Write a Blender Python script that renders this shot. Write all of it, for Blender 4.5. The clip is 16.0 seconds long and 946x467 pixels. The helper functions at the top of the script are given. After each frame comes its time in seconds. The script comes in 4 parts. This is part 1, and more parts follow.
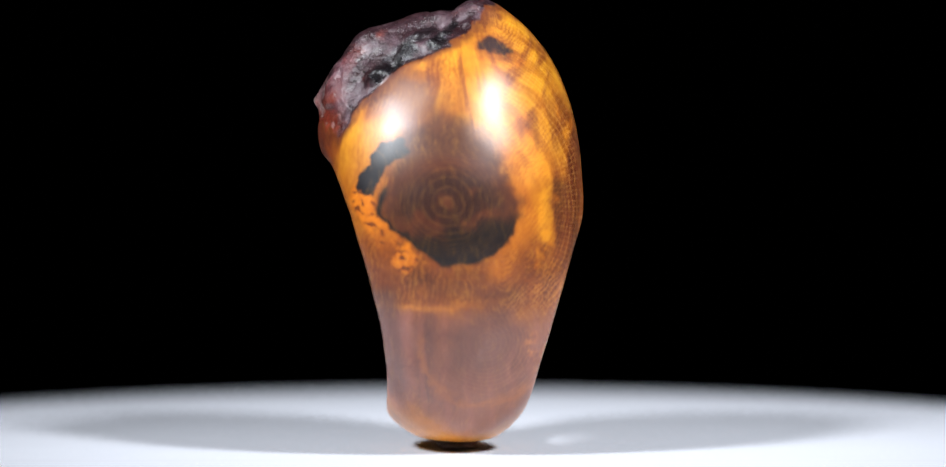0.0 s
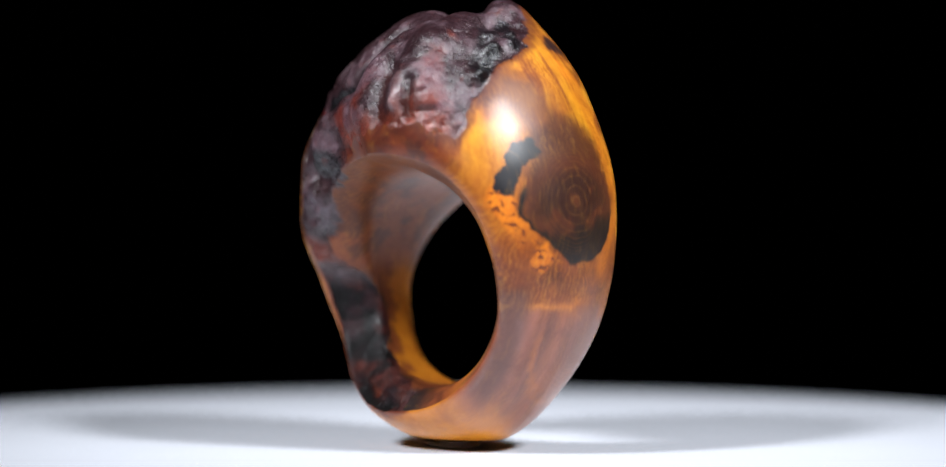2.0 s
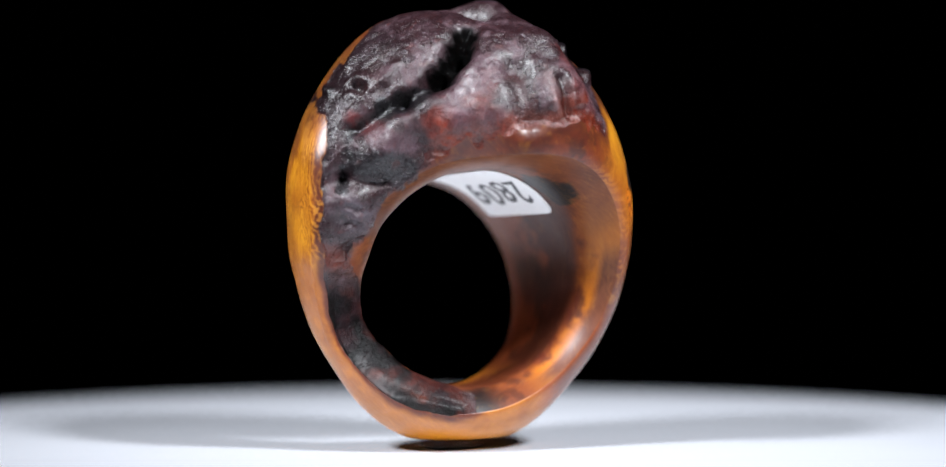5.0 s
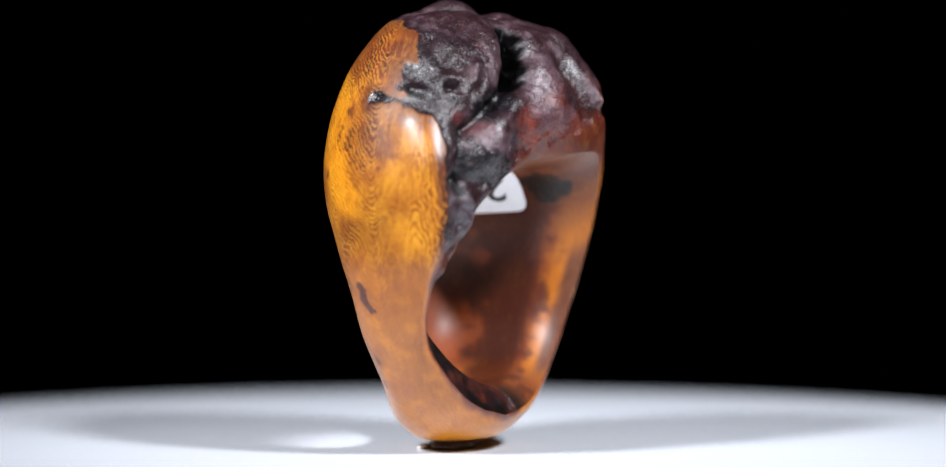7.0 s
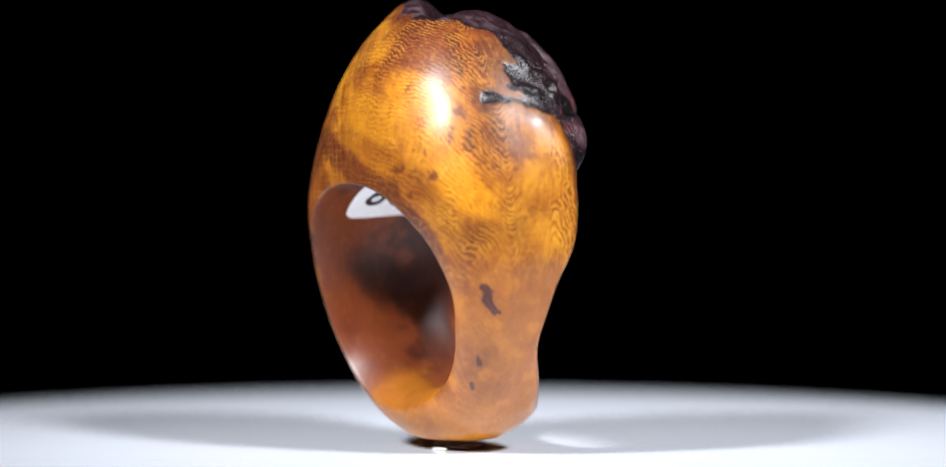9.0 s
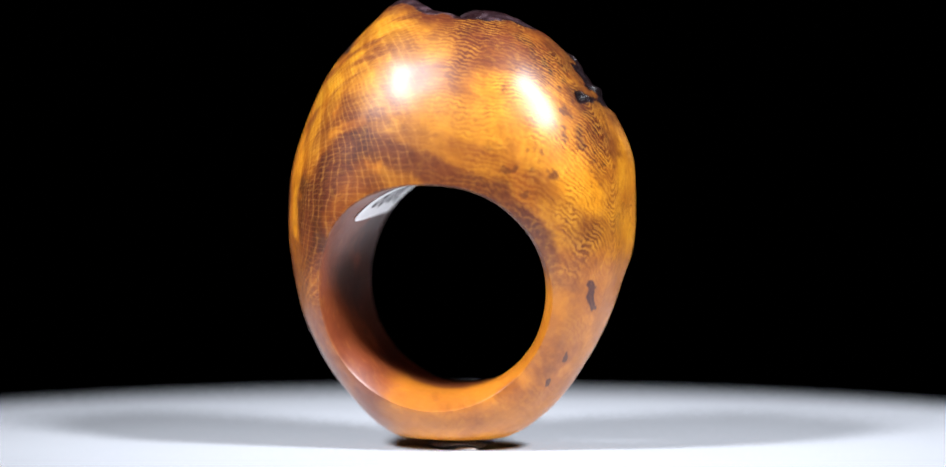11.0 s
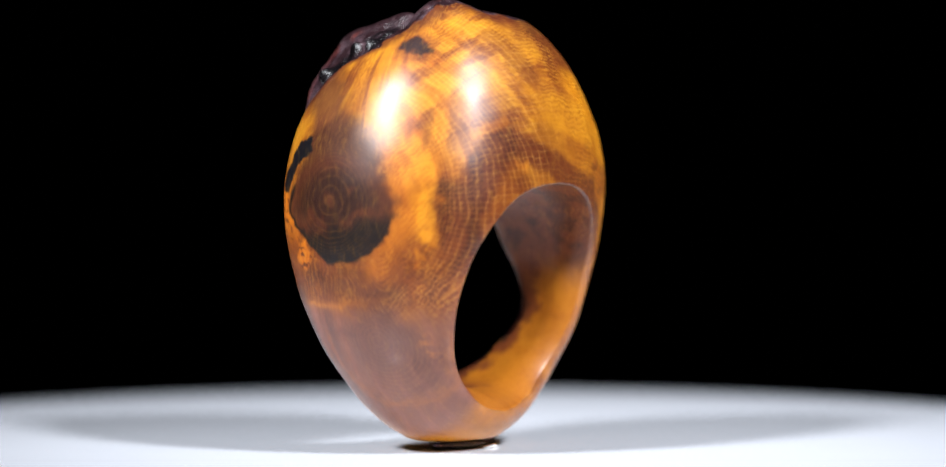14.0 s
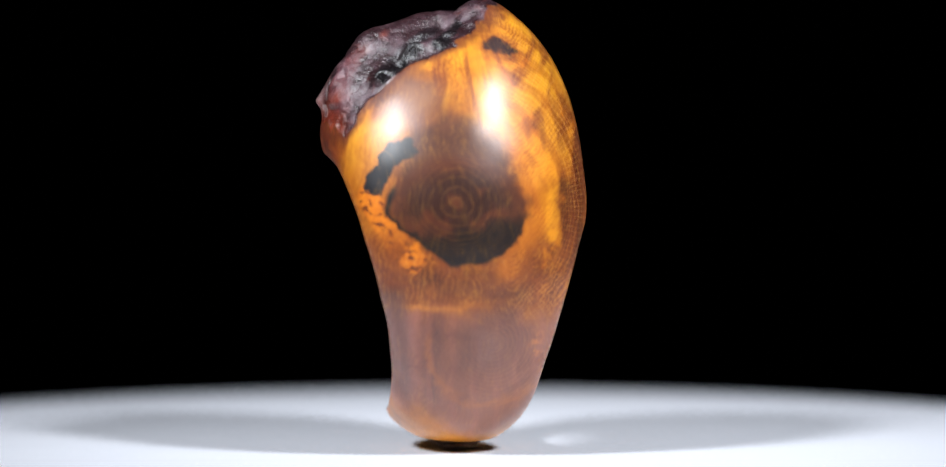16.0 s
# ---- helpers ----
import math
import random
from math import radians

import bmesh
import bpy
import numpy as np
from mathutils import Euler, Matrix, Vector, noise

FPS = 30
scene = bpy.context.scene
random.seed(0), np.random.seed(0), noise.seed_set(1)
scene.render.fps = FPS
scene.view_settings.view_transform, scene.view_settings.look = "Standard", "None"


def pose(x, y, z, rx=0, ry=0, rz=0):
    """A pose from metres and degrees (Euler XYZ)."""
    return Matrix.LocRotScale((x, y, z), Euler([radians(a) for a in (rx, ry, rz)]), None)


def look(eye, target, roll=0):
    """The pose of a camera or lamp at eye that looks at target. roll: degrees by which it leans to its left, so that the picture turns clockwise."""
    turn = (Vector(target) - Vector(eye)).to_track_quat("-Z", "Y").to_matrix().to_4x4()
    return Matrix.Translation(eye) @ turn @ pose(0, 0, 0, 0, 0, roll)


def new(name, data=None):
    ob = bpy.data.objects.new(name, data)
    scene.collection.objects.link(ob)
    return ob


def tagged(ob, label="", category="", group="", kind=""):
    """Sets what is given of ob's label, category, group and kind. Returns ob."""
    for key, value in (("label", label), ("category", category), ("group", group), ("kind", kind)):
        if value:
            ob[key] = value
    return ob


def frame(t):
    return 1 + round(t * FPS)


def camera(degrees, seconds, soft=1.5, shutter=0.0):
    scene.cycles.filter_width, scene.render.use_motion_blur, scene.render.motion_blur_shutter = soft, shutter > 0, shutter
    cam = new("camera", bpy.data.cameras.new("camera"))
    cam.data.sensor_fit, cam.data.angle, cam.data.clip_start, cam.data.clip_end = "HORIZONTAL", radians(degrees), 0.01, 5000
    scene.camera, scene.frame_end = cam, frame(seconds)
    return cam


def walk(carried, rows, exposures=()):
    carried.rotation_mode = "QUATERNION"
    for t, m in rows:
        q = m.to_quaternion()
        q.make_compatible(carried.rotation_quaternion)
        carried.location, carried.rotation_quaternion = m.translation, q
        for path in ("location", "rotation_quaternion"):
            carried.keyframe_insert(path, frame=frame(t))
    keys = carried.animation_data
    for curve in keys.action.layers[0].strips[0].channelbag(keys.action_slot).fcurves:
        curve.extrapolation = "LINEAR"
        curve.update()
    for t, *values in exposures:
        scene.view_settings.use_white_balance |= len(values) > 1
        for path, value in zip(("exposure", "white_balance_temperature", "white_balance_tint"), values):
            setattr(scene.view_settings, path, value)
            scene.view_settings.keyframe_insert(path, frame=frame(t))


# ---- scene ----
cam = camera(13.36, 16.0, soft=1.5)
EYE = (0.0, -0.36, 0.0332)
walk(cam, [(0.0, look(EYE, (0.00155, 0.0, 0.01912))), (16.0, look(EYE, (0.00155, 0.0, 0.01912)))])
cam.data.dof.use_dof = True
cam.data.dof.focus_distance = 0.354
cam.data.dof.aperture_fstop = 13.0

# ---- world and lights: a dark studio with two small spotlights in front, one to each side ----
world = bpy.data.worlds.new("studio_dark")
world.use_nodes = True
world.node_tree.nodes["Background"].inputs[0].default_value = (0.5, 0.55, 0.65, 1)
world.node_tree.nodes["Background"].inputs[1].default_value = 0.0030
scene.world = world


def spot(name, eye, target, power, size, blend, radius, colour):
    data = bpy.data.lights.new(name, "SPOT")
    data.energy, data.spot_size, data.spot_blend, data.shadow_soft_size, data.color = power, radians(size), blend, radius, colour
    ob = new(name, data)
    ob.matrix_world = look(eye, target)
    return ob


spot("spotlight", (-0.200, -0.165, 0.262), (0.004, 0.006, 0.006), 14.4, 24.4, 1.0, 0.029, (0.89, 0.94, 1.0))
spot("spotlight", (0.190, -0.170, 0.262), (0.010, 0.008, 0.006), 14.4, 25.0, 1.0, 0.029, (0.89, 0.94, 1.0))


# ---- small tools ----
def part(name, bm, material, parent, label=""):
    me = bpy.data.meshes.new(name)
    bm.to_mesh(me)
    bm.free()
    me.materials.append(material)
    for p in me.polygons:
        p.use_smooth = True
    ob = new(name, me)
    ob.parent = parent
    if label:
        ob["label"] = label
    return ob


class Nodes:
    """Short hand for building a node material."""

    def __init__(self, name):
        self.mat = bpy.data.materials.new(name)
        self.mat.use_nodes = True
        self.tree = self.mat.node_tree
        self.bsdf = self.tree.nodes["Principled BSDF"]

    def node(self, kind, **inputs):
        n = self.tree.nodes.new(kind)
        for k, v in inputs.items():
            self.put(n, k.replace("_", " "), v)
        return n

    def put(self, n, key, v):
        sock = n.inputs[int(key)] if key.isdigit() else n.inputs[key]
        if isinstance(v, bpy.types.NodeSocket):
            self.tree.links.new(v, sock)
        else:
            sock.default_value = (*v, 1) if isinstance(v, tuple) and len(v) == 3 and sock.type == "RGBA" else v

    def bs(self, **inputs):
        for k, v in inputs.items():
            self.put(self.bsdf, k.replace("_", " "), v)

    def math(self, op, a, b=0.0, c=0.0):
        n = self.tree.nodes.new("ShaderNodeMath")
        n.operation = op
        for i, v in enumerate((a, b, c)):
            self.put(n, str(i), v)
        return n.outputs[0]

    def step(self, v, lo, hi):
        n = self.tree.nodes.new("ShaderNodeMapRange")
        n.interpolation_type = "SMOOTHSTEP"
        for i, x in enumerate((v, lo, hi)):
            self.put(n, str(i), x)
        return n.outputs[0]

    def mix(self, fac, a, b, blend="MIX"):
        n = self.tree.nodes.new("ShaderNodeMix")
        n.data_type, n.blend_type = "RGBA", blend
        for key, v in ((0, fac), (6, a), (7, b)):
            self.put(n, str(key), v)
        return n.outputs[2]

    def field(self, name):
        n = self.tree.nodes.new("ShaderNodeAttribute")
        n.attribute_name = name
        return n.outputs["Fac"]

    def vector(self, name):
        n = self.tree.nodes.new("ShaderNodeAttribute")
        n.attribute_name = name
        return n.outputs["Vector"]

    def noise(self, vec, scale, detail=4.0, rough=0.55, distort=0.0):
        n = self.node("ShaderNodeTexNoise", Scale=scale, Detail=detail, Roughness=rough, Distortion=distort)
        self.put(n, "Vector", vec)
        return n.outputs[0]

    def bump(self, height, strength, distance):
        n = self.node("ShaderNodeBump", Strength=strength, Distance=distance, Height=height)
        self.put(self.bsdf, "Normal", n.outputs[0])
        return n.outputs[0]


# ---- materials ----
def acrylic_material():
    m = Nodes("white_acrylic")
    pos = m.node("ShaderNodeTexCoord").outputs["Object"]
    n1 = m.noise(pos, 900.0)
    n2 = m.noise(pos, 40.0, 3.0)
    m.bs(Base_Color=m.mix(n2, (0.715, 0.725, 0.78), (0.755, 0.765, 0.82)), Roughness=m.math("MULTIPLY_ADD", n1, 0.04, 0.04), IOR=1.49)
    m.bump(n2, 0.05, 0.0004)
    return m.mat


def black_material():
    m = Nodes("black_felt")
    pos = m.node("ShaderNodeTexCoord").outputs["Object"]
    n1 = m.noise(pos, 300.0)
    m.bs(Base_Color=m.mix(n1, (0.024, 0.024, 0.030), (0.042, 0.042, 0.052)), Roughness=0.9)
    return m.mat


def colour_field(m, name):
    n = m.tree.nodes.new("ShaderNodeAttribute")
    n.attribute_name = name
    return n.outputs["Color"]


def stretched(m, pos, x, y, z, turn=(0.0, 0.0, 0.0)):
    n = m.tree.nodes.new("ShaderNodeMapping")
    m.put(n, "Vector", pos)
    n.inputs["Scale"].default_value = (x, y, z)
    n.inputs["Rotation"].default_value = turn
    return n.outputs[0]


def wood_material():
    m = Nodes("polished_burl")
    pos = m.vector("grain")
    base = colour_field(m, "tint")
    # the grain flows in slow bends
    flow = m.node("ShaderNodeVectorMath")
    flow.operation = "MULTIPLY_ADD"
    warp = m.node("ShaderNodeTexNoise", Scale=0.16, Detail=2.0)
    m.put(warp, "Vector", pos)
    m.put(flow, "0", warp.outputs[1])
    m.put(flow, "1", (3.6, 3.6, 3.6))
    m.put(flow, "2", pos)
    fibre = m.noise(stretched(m, flow.outputs[0], 0.35, 1.0, 0.22, (0.7, 0.2, 0.35)), 3.2, 4.0, 0.6, 0.2)
    cloud = m.noise(flow.outputs[0], 0.30, 3.0, 0.55, 0.4)
    pore = m.noise(pos, 12.0, 2.0, 0.7)
    figure = m.field("figure")
    dark = m.mix(1.0, base, (0.50, 0.40, 0.34), "MULTIPLY")
    pale = m.mix(0.22, base, (0.85, 0.40, 0.04), "SCREEN")
    col = m.mix(m.math("MULTIPLY", m.step(fibre, 0.52, 0.30), m.math("MULTIPLY_ADD", figure, 0.35, 0.15)), base, dark)
    col = m.mix(m.math("MULTIPLY", m.step(fibre, 0.52, 0.72), m.math("MULTIPLY_ADD", figure, 0.5, 0.15)), col, pale)
    # fiddleback: fine wavy ripples side by side
    curl = m.math("ADD", m.field("hair"), m.math("MULTIPLY_ADD", m.noise(pos, 0.9, 1.0), 0.8, m.math("MULTIPLY", m.noise(pos, 3.2, 2.0), 0.34)))
    comb = m.math("SINE", m.math("MULTIPLY", curl, 2 * math.pi / 0.36))
    ripple = m.math("MULTIPLY_ADD", comb, 0.075, m.math("MULTIPLY_ADD", m.noise(pos, 2.6, 2.0), 0.26, 0.37))
    lit = m.math("MULTIPLY", figure, m.math("MULTIPLY_ADD", m.step(m.noise(pos, 0.35, 2.0), 0.38, 0.62), 0.75, 0.25))
    col = m.mix(m.math("MULTIPLY", m.math("MULTIPLY", m.step(ripple, 0.50, 0.57), lit), 0.75), col, pale)
    col = m.mix(m.math("MULTIPLY", m.math("MULTIPLY", m.step(ripple, 0.50, 0.43), lit), 0.95), col, dark)
    col = m.mix(m.math("MULTIPLY", m.step(cloud, 0.48, 0.72), 0.6), col, m.mix(1.0, col, (0.62, 0.48, 0.42), "MULTIPLY"))
    # growth rings: thin pale lines at even distances
    lines = m.math("ADD", m.field("rings"), m.math("MULTIPLY", m.noise(pos, 0.3, 1.0), 0.5))
    wave = m.math("SINE", m.math("MULTIPLY", lines, 2 * math.pi / 0.37))
    patchy = m.math("MULTIPLY", m.field("ringy"), m.math("MULTIPLY_ADD", m.step(m.noise(pos, 1.4, 4.0), 0.34, 0.58), 0.75, 0.25))
    col = m.mix(m.math("MULTIPLY", m.step(wave, 0.55, 1.0), patchy), col, m.mix(0.20, col, (0.80, 0.33, 0.06), "SCREEN"))
    col = m.mix(m.math("MULTIPLY", m.step(wave, -0.3, -0.95), m.math("MULTIPLY", patchy, 0.5)), col, m.mix(1.0, col, (0.55, 0.45, 0.40), "MULTIPLY"))
    # rays crossing the rings
    ray = m.math("SINE", m.math("ADD", m.math("MULTIPLY", m.field("rays"), 150.0), m.math("MULTIPLY", m.noise(pos, 0.8, 3.0), 7.0)))
    col = m.mix(m.math("MULTIPLY", m.step(ray, 0.45, 1.0), m.math("MULTIPLY", patchy, 0.6)), col, m.mix(0.16, col, (0.90, 0.42, 0.12), "SCREEN"))
    col = m.mix(m.step(pore, 0.68, 0.78), col, m.mix(1.0, col, (0.55, 0.45, 0.4), "MULTIPLY"))
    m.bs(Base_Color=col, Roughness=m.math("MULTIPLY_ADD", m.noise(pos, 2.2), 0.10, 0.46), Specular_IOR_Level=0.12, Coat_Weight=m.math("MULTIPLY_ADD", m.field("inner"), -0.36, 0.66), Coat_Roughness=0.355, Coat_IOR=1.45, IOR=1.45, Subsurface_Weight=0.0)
    m.bump(m.math("ADD", m.math("MULTIPLY", m.math("MULTIPLY", ripple, lit), 1.0), m.math("MULTIPLY_ADD", pore, 0.2, m.noise(pos, 1.2, 3.0))), 0.10, 0.00022)
    return m.mat


def bark_material():
    m = Nodes("dark_bark")
    pos = m.vector("grain")
    base = colour_field(m, "tint")
    n1 = m.noise(pos, 0.9, 5.0, 0.6, 0.5)
    n2 = m.noise(pos, 4.5, 4.0, 0.65, 0.4)
    n3 = m.noise(stretched(m, pos, 1.0, 1.0, 0.35, (0.3, 0.0, 0.2)), 4.0, 3.0, 0.6, 0.7)
    col = m.mix(m.step(n1, 0.42, 0.64), m.mix(1.0, base, (0.55, 0.46, 0.48), "MULTIPLY"), base)
    col = m.mix(m.math("MULTIPLY", m.step(n2, 0.54, 0.72), 0.25), col, m.mix(1.0, col, (1.7, 1.65, 1.65), "MULTIPLY"))
    col = m.mix(m.math("MULTIPLY", m.step(n3, 0.55, 0.68), 0.45), col, m.mix(1.0, base, (1.5, 0.75, 0.6), "MULTIPLY"))
    # less gloss on the charred foot and where the hollow's shade is painted
    m.bs(Base_Color=col, Roughness=m.math("ADD", m.math("MULTIPLY_ADD", n2, 0.30, 0.14), m.math("MULTIPLY", m.field("char_shade"), 0.22)), Specular_IOR_Level=m.math("MULTIPLY_ADD", m.field("char_shade"), -0.34, 0.34), IOR=1.5, Coat_Weight=m.math("MULTIPLY_ADD", m.field("char_shade"), -0.07, 0.08), Coat_Roughness=0.25)
    m.bump(m.math("ADD", m.math("MULTIPLY", n1, 0.8), m.math("MULTIPLY", n2, 0.28)), 0.75, 0.00034)
    return m.mat


def plain_material(name, colour, rough, transmission=0.0):
    m = Nodes(name)
    pos = m.node("ShaderNodeTexCoord").outputs["Object"]
    n = m.noise(pos, 2500.0)
    dark = tuple(0.82 * c for c in colour)
    m.bs(Base_Color=m.mix(n, dark, colour), Roughness=rough, Transmission_Weight=transmission)
    return m.mat


ACRYLIC, BLACK = acrylic_material(), black_material()
WOOD, BARK = wood_material(), bark_material()
PAPER, INK = plain_material("label_paper", (0.80, 0.80, 0.80), 0.55), plain_material("black_ink", (0.012, 0.012, 0.013), 0.5)
WAX, CRUMB = plain_material("clear_wax", (0.55, 0.50, 0.45), 0.25, 0.7), plain_material("white_wax", (0.8, 0.78, 0.76), 0.5)

# ---- the studio: black table and backdrop, white turntable disc ----
def box(bm, x0, x1, y0, y1, z0, z1):
    m = Matrix.LocRotScale(((x0 + x1) / 2, (y0 + y1) / 2, (z0 + z1) / 2), None, (x1 - x0, y1 - y0, z1 - z0))
    return bmesh.ops.create_cube(bm, size=1, matrix=m)["verts"]


def plain(name, label, x0, x1, y0, y1, z0, z1):
    bm = bmesh.new()
    box(bm, x0, x1, y0, y1, z0, z1)
    ob = part(name, bm, BLACK, None)
    for p in ob.data.polygons:
        p.use_smooth = False
    return tagged(ob, label, "backdrop" if "wall" in name or name == "backdrop" else name, kind="structure")


plain("floor", "black felt-covered table top under the turntable", -0.9, 0.9, -0.9, 0.9, -0.05, -0.024)
plain("backdrop", "black cloth studio backdrop behind the turntable", -0.9, 0.9, 0.88, 0.90, -0.024, 1.2)
plain("wall_left", "black studio side cloth", -0.9, -0.88, -0.9, 0.88, -0.024, 1.2)
plain("wall_right", "black studio side cloth", 0.88, 0.9, -0.9, 0.88, -0.024, 1.2)
plain("wall_front", "black studio cloth facing the backdrop", -0.88, 0.88, -0.9, -0.88, -0.024, 1.2)
plain("ceiling", "black studio ceiling cloth", -0.9, 0.9, -0.9, 0.9, 1.2, 1.22)


def lathe(profile, segments):
    """A turned solid round z from (radius, height) pairs; radius 0 closes it."""
    bm = bmesh.new()
    rings = []
    for r, z in profile:
        if r == 0:
            rings.append([bm.verts.new((0, 0, z))])
        else:
            rings.append([bm.verts.new((r * math.cos(2 * math.pi * i / segments), r * math.sin(2 * math.pi * i / segments), z)) for i in range(segments)])
    for a, b in zip(rings, rings[1:]):
        for i in range(segments):
            j = (i + 1) % segments
            f = [a[0]] if len(a) == 1 else [a[i], a[j]]
            f += [b[0]] if len(b) == 1 else [b[j], b[i]]
            bm.faces.new(f)
    bmesh.ops.recalc_face_normals(bm, faces=bm.faces)
    return bm


DISC_R = 0.088
turntable = tagged(new("turntable"), "round white glossy acrylic turntable on a black base", "turntable")
roll = [(DISC_R - 0.026 + 0.026 * math.sin(a), -0.005 + 0.005 * math.cos(a)) for a in [math.pi / 2 * i / 16 for i in range(17)]]
part("disc", lathe([(0, 0), (0.03, 0), *roll, (DISC_R - 0.001, -0.006), (0, -0.006)], 256), ACRYLIC, turntable, "glossy white acrylic disc")
part("base", lathe([(0, -0.006), (0.055, -0.006), (0.056, -0.007), (0.056, -0.023), (0.055, -0.024), (0, -0.024)], 96), BLACK, turntable, "black drum base")

# ---- the ring: a band carved from burl, in millimetres, hole along y, bark on the side of negative y ----
HX, HZ, HR, LEAN = -0.088, 14.811, 9.3, 0.040


def curve(knots, th):
    """A smooth closed curve through (degrees, value) pairs, read at the angles th in degrees."""
    k = sorted(knots)
    a = np.array([x for x, _ in k], float)
    v = np.array([y for _, y in k], float)
    a = np.concatenate([a[-2:] - 360, a, a[:2] + 360])
    v = np.concatenate([v[-2:], v, v[:2]])
    th = np.mod(th, 360)
    i = np.clip(np.searchsorted(a, th, side="right") - 1, 1, len(a) - 3)
    h = a[i + 1] - a[i]
    s = (th - a[i]) / h
    m0 = (v[i + 1] - v[i - 1]) / (a[i + 1] - a[i - 1]) * h
    m1 = (v[i + 2] - v[i]) / (a[i + 2] - a[i]) * h
    return (2 * s**3 - 3 * s**2 + 1) * v[i] + (s**3 - 2 * s**2 + s) * m0 + (3 * s**2 - 2 * s**3) * v[i + 1] + (s**3 - s**2) * m1


OUTER = [(0, 14.79), (15, 15.92), (31, 17.73), (48, 20.10), (65, 22.90), (74, 24.28), (80, 25.24), (88, 24.61), (98, 24.51), (111, 23.56), (121, 22.03), (131, 20.75), (146, 18.71), (158, 16.94), (170, 15.74), (180, 14.77), (197, 13.99), (215, 13.68), (233, 14.13), (249, 14.47), (270, 14.89), (295, 14.83), (313, 14.14), (334, 14.07), (346, 14.30)]
FRONT = [(0, -8.56), (20, -9.85), (40, -11.23), (55, -12.29), (70, -13.23), (90, -12.93), (105, -9.86), (120, -8.27), (135, -6.71), (150, -4.94), (165, -3.86), (180, -1.99), (200, -1.31), (215, -2.49), (230, -3.93), (250, -5.78), (270, -6.45), (300, -6.80), (320, -7.04), (340, -7.61)]
BACK = [(0, 8.37), (20, 9.42), (40, 10.49), (60, 10.79), (90, 10.99), (120, 10.34), (140, 9.26), (160, 7.70), (180, 6.26), (200, 5.45), (230, 4.56), (250, 5.03), (270, 5.68), (300, 6.14), (320, 6.57), (340, 7.39)]
APEX = [(0, -0.84), (45, -0.68), (75, 1.63), (90, 2.16), (120, -0.16), (160, -2.73), (180, -1.47), (220, 0.13), (270, -0.08), (315, -0.37)]
NF = [(0, 1.76), (60, 1.86), (90, 2.05), (130, 1.66), (180, 2.33), (220, 1.90), (270, 1.45), (320, 1.68)]
RIMF = [(0, 11.75), (45, 12.57), (90, 11.07), (135, 12.21), (180, 12.46), (225, 12.81), (270, 11.36), (315, 10.85)]
RIMB = [(0, 10.27), (45, 9.94), (90, 9.30), (135, 10.05), (180, 10.42), (225, 10.35), (270, 10.97), (315, 10.89)]
NB = [(0, 1.61), (60, 1.89), (90, 1.93), (130, 2.20), (180, 2.29), (270, 1.70), (320, 1.54)]


def hole_radius(s, th, rf, rb):
    """The hole's radius at s from front (0) to back (1): tapering under the roof, flared at both rims."""
    core = HR + 0.95 * np.maximum(0, np.sin(np.radians(th))) * (1 - s)
    return core + (rf - core) * np.maximum(0.0, 1 - s / 0.3) ** 2.2 + (rb - core) * np.maximum(0.0, 1 - (1 - s) / 0.3) ** 2.2


def ring_grid(nt, inner, back, front):
    """Angles and section places of the band's surface, and its undisplaced points."""
    th = np.arange(nt) * 360.0 / nt
    ro, yf, yb, ya = curve(OUTER, th), curve(FRONT, th), curve(BACK, th), curve(APEX, th)
    nf, nb, rf, rb = curve(NF, th), curve(NB, th), curve(RIMF, th), curve(RIMB, th)
    calm = curve([(a, {74: 24.15, 80: 24.45, 88: 24.45}.get(a, v)) for a, v in OUTER], th)
    cols = []
    for i in range(inner):          # inside the hole, from front to back
        s = i / inner
        y = yf * (1 - s) + yb * s
        rr = hole_radius(s, th, rf, rb)
        cols.append((rr, y, 0 * th - 2 + s))
    for i in range(back + front):
        if i < back:                # over the back from the rim to the apex
            a = (i / back) * math.pi / 2
            c, s_ = math.cos(a), math.sin(a)
            y = ya + (yb - ya) * np.power(c, 2 / nb)
            rr = rb + (ro + (calm - ro) * min(1.0, 2.2 * c) - rb) * np.power(s_, 2 / nb)
            q = 0 * th + 1 - i / back
        else:                       # from the apex over the front to the rim
            a = ((i - back) / front) * math.pi / 2
            c, s_ = math.cos(a), math.sin(a)
            y = ya + (yf - ya) * np.power(s_, 2 / nf)
            rr = rf + (ro - rf) * np.power(max(c, 0), 2 / nf)
            q = 0 * th - (i - back) / front
        cols.append((rr, y, q))
    rr, y, q = (np.stack([c[k] for c in cols], 1) for k in range(3))
    tt = np.repeat(th[:, None], rr.shape[1], 1)
    # the front rim is worn round under the bark
    worn = np.where(q < -1.0001, np.clip(1 - (q + 2) / 0.35, 0, 1) ** 2, np.clip((-q - 0.62) / 0.38, 0, 1) ** 2)
    y = y + worn * (0.35 + 1.0 * np.exp(-(((tt - 82) / 38) ** 2)))
    # the hole leans: higher in front
    lean = np.where(rr < HR + 2.0, 1.0, np.clip(1 - (rr - HR - 2.0) / 4.0, 0, 1))
    x = HX + rr * np.cos(np.radians(tt))
    z = HZ + rr * np.sin(np.radians(tt)) - LEAN * y * lean
    return np.stack([x, y, z], -1), tt, q


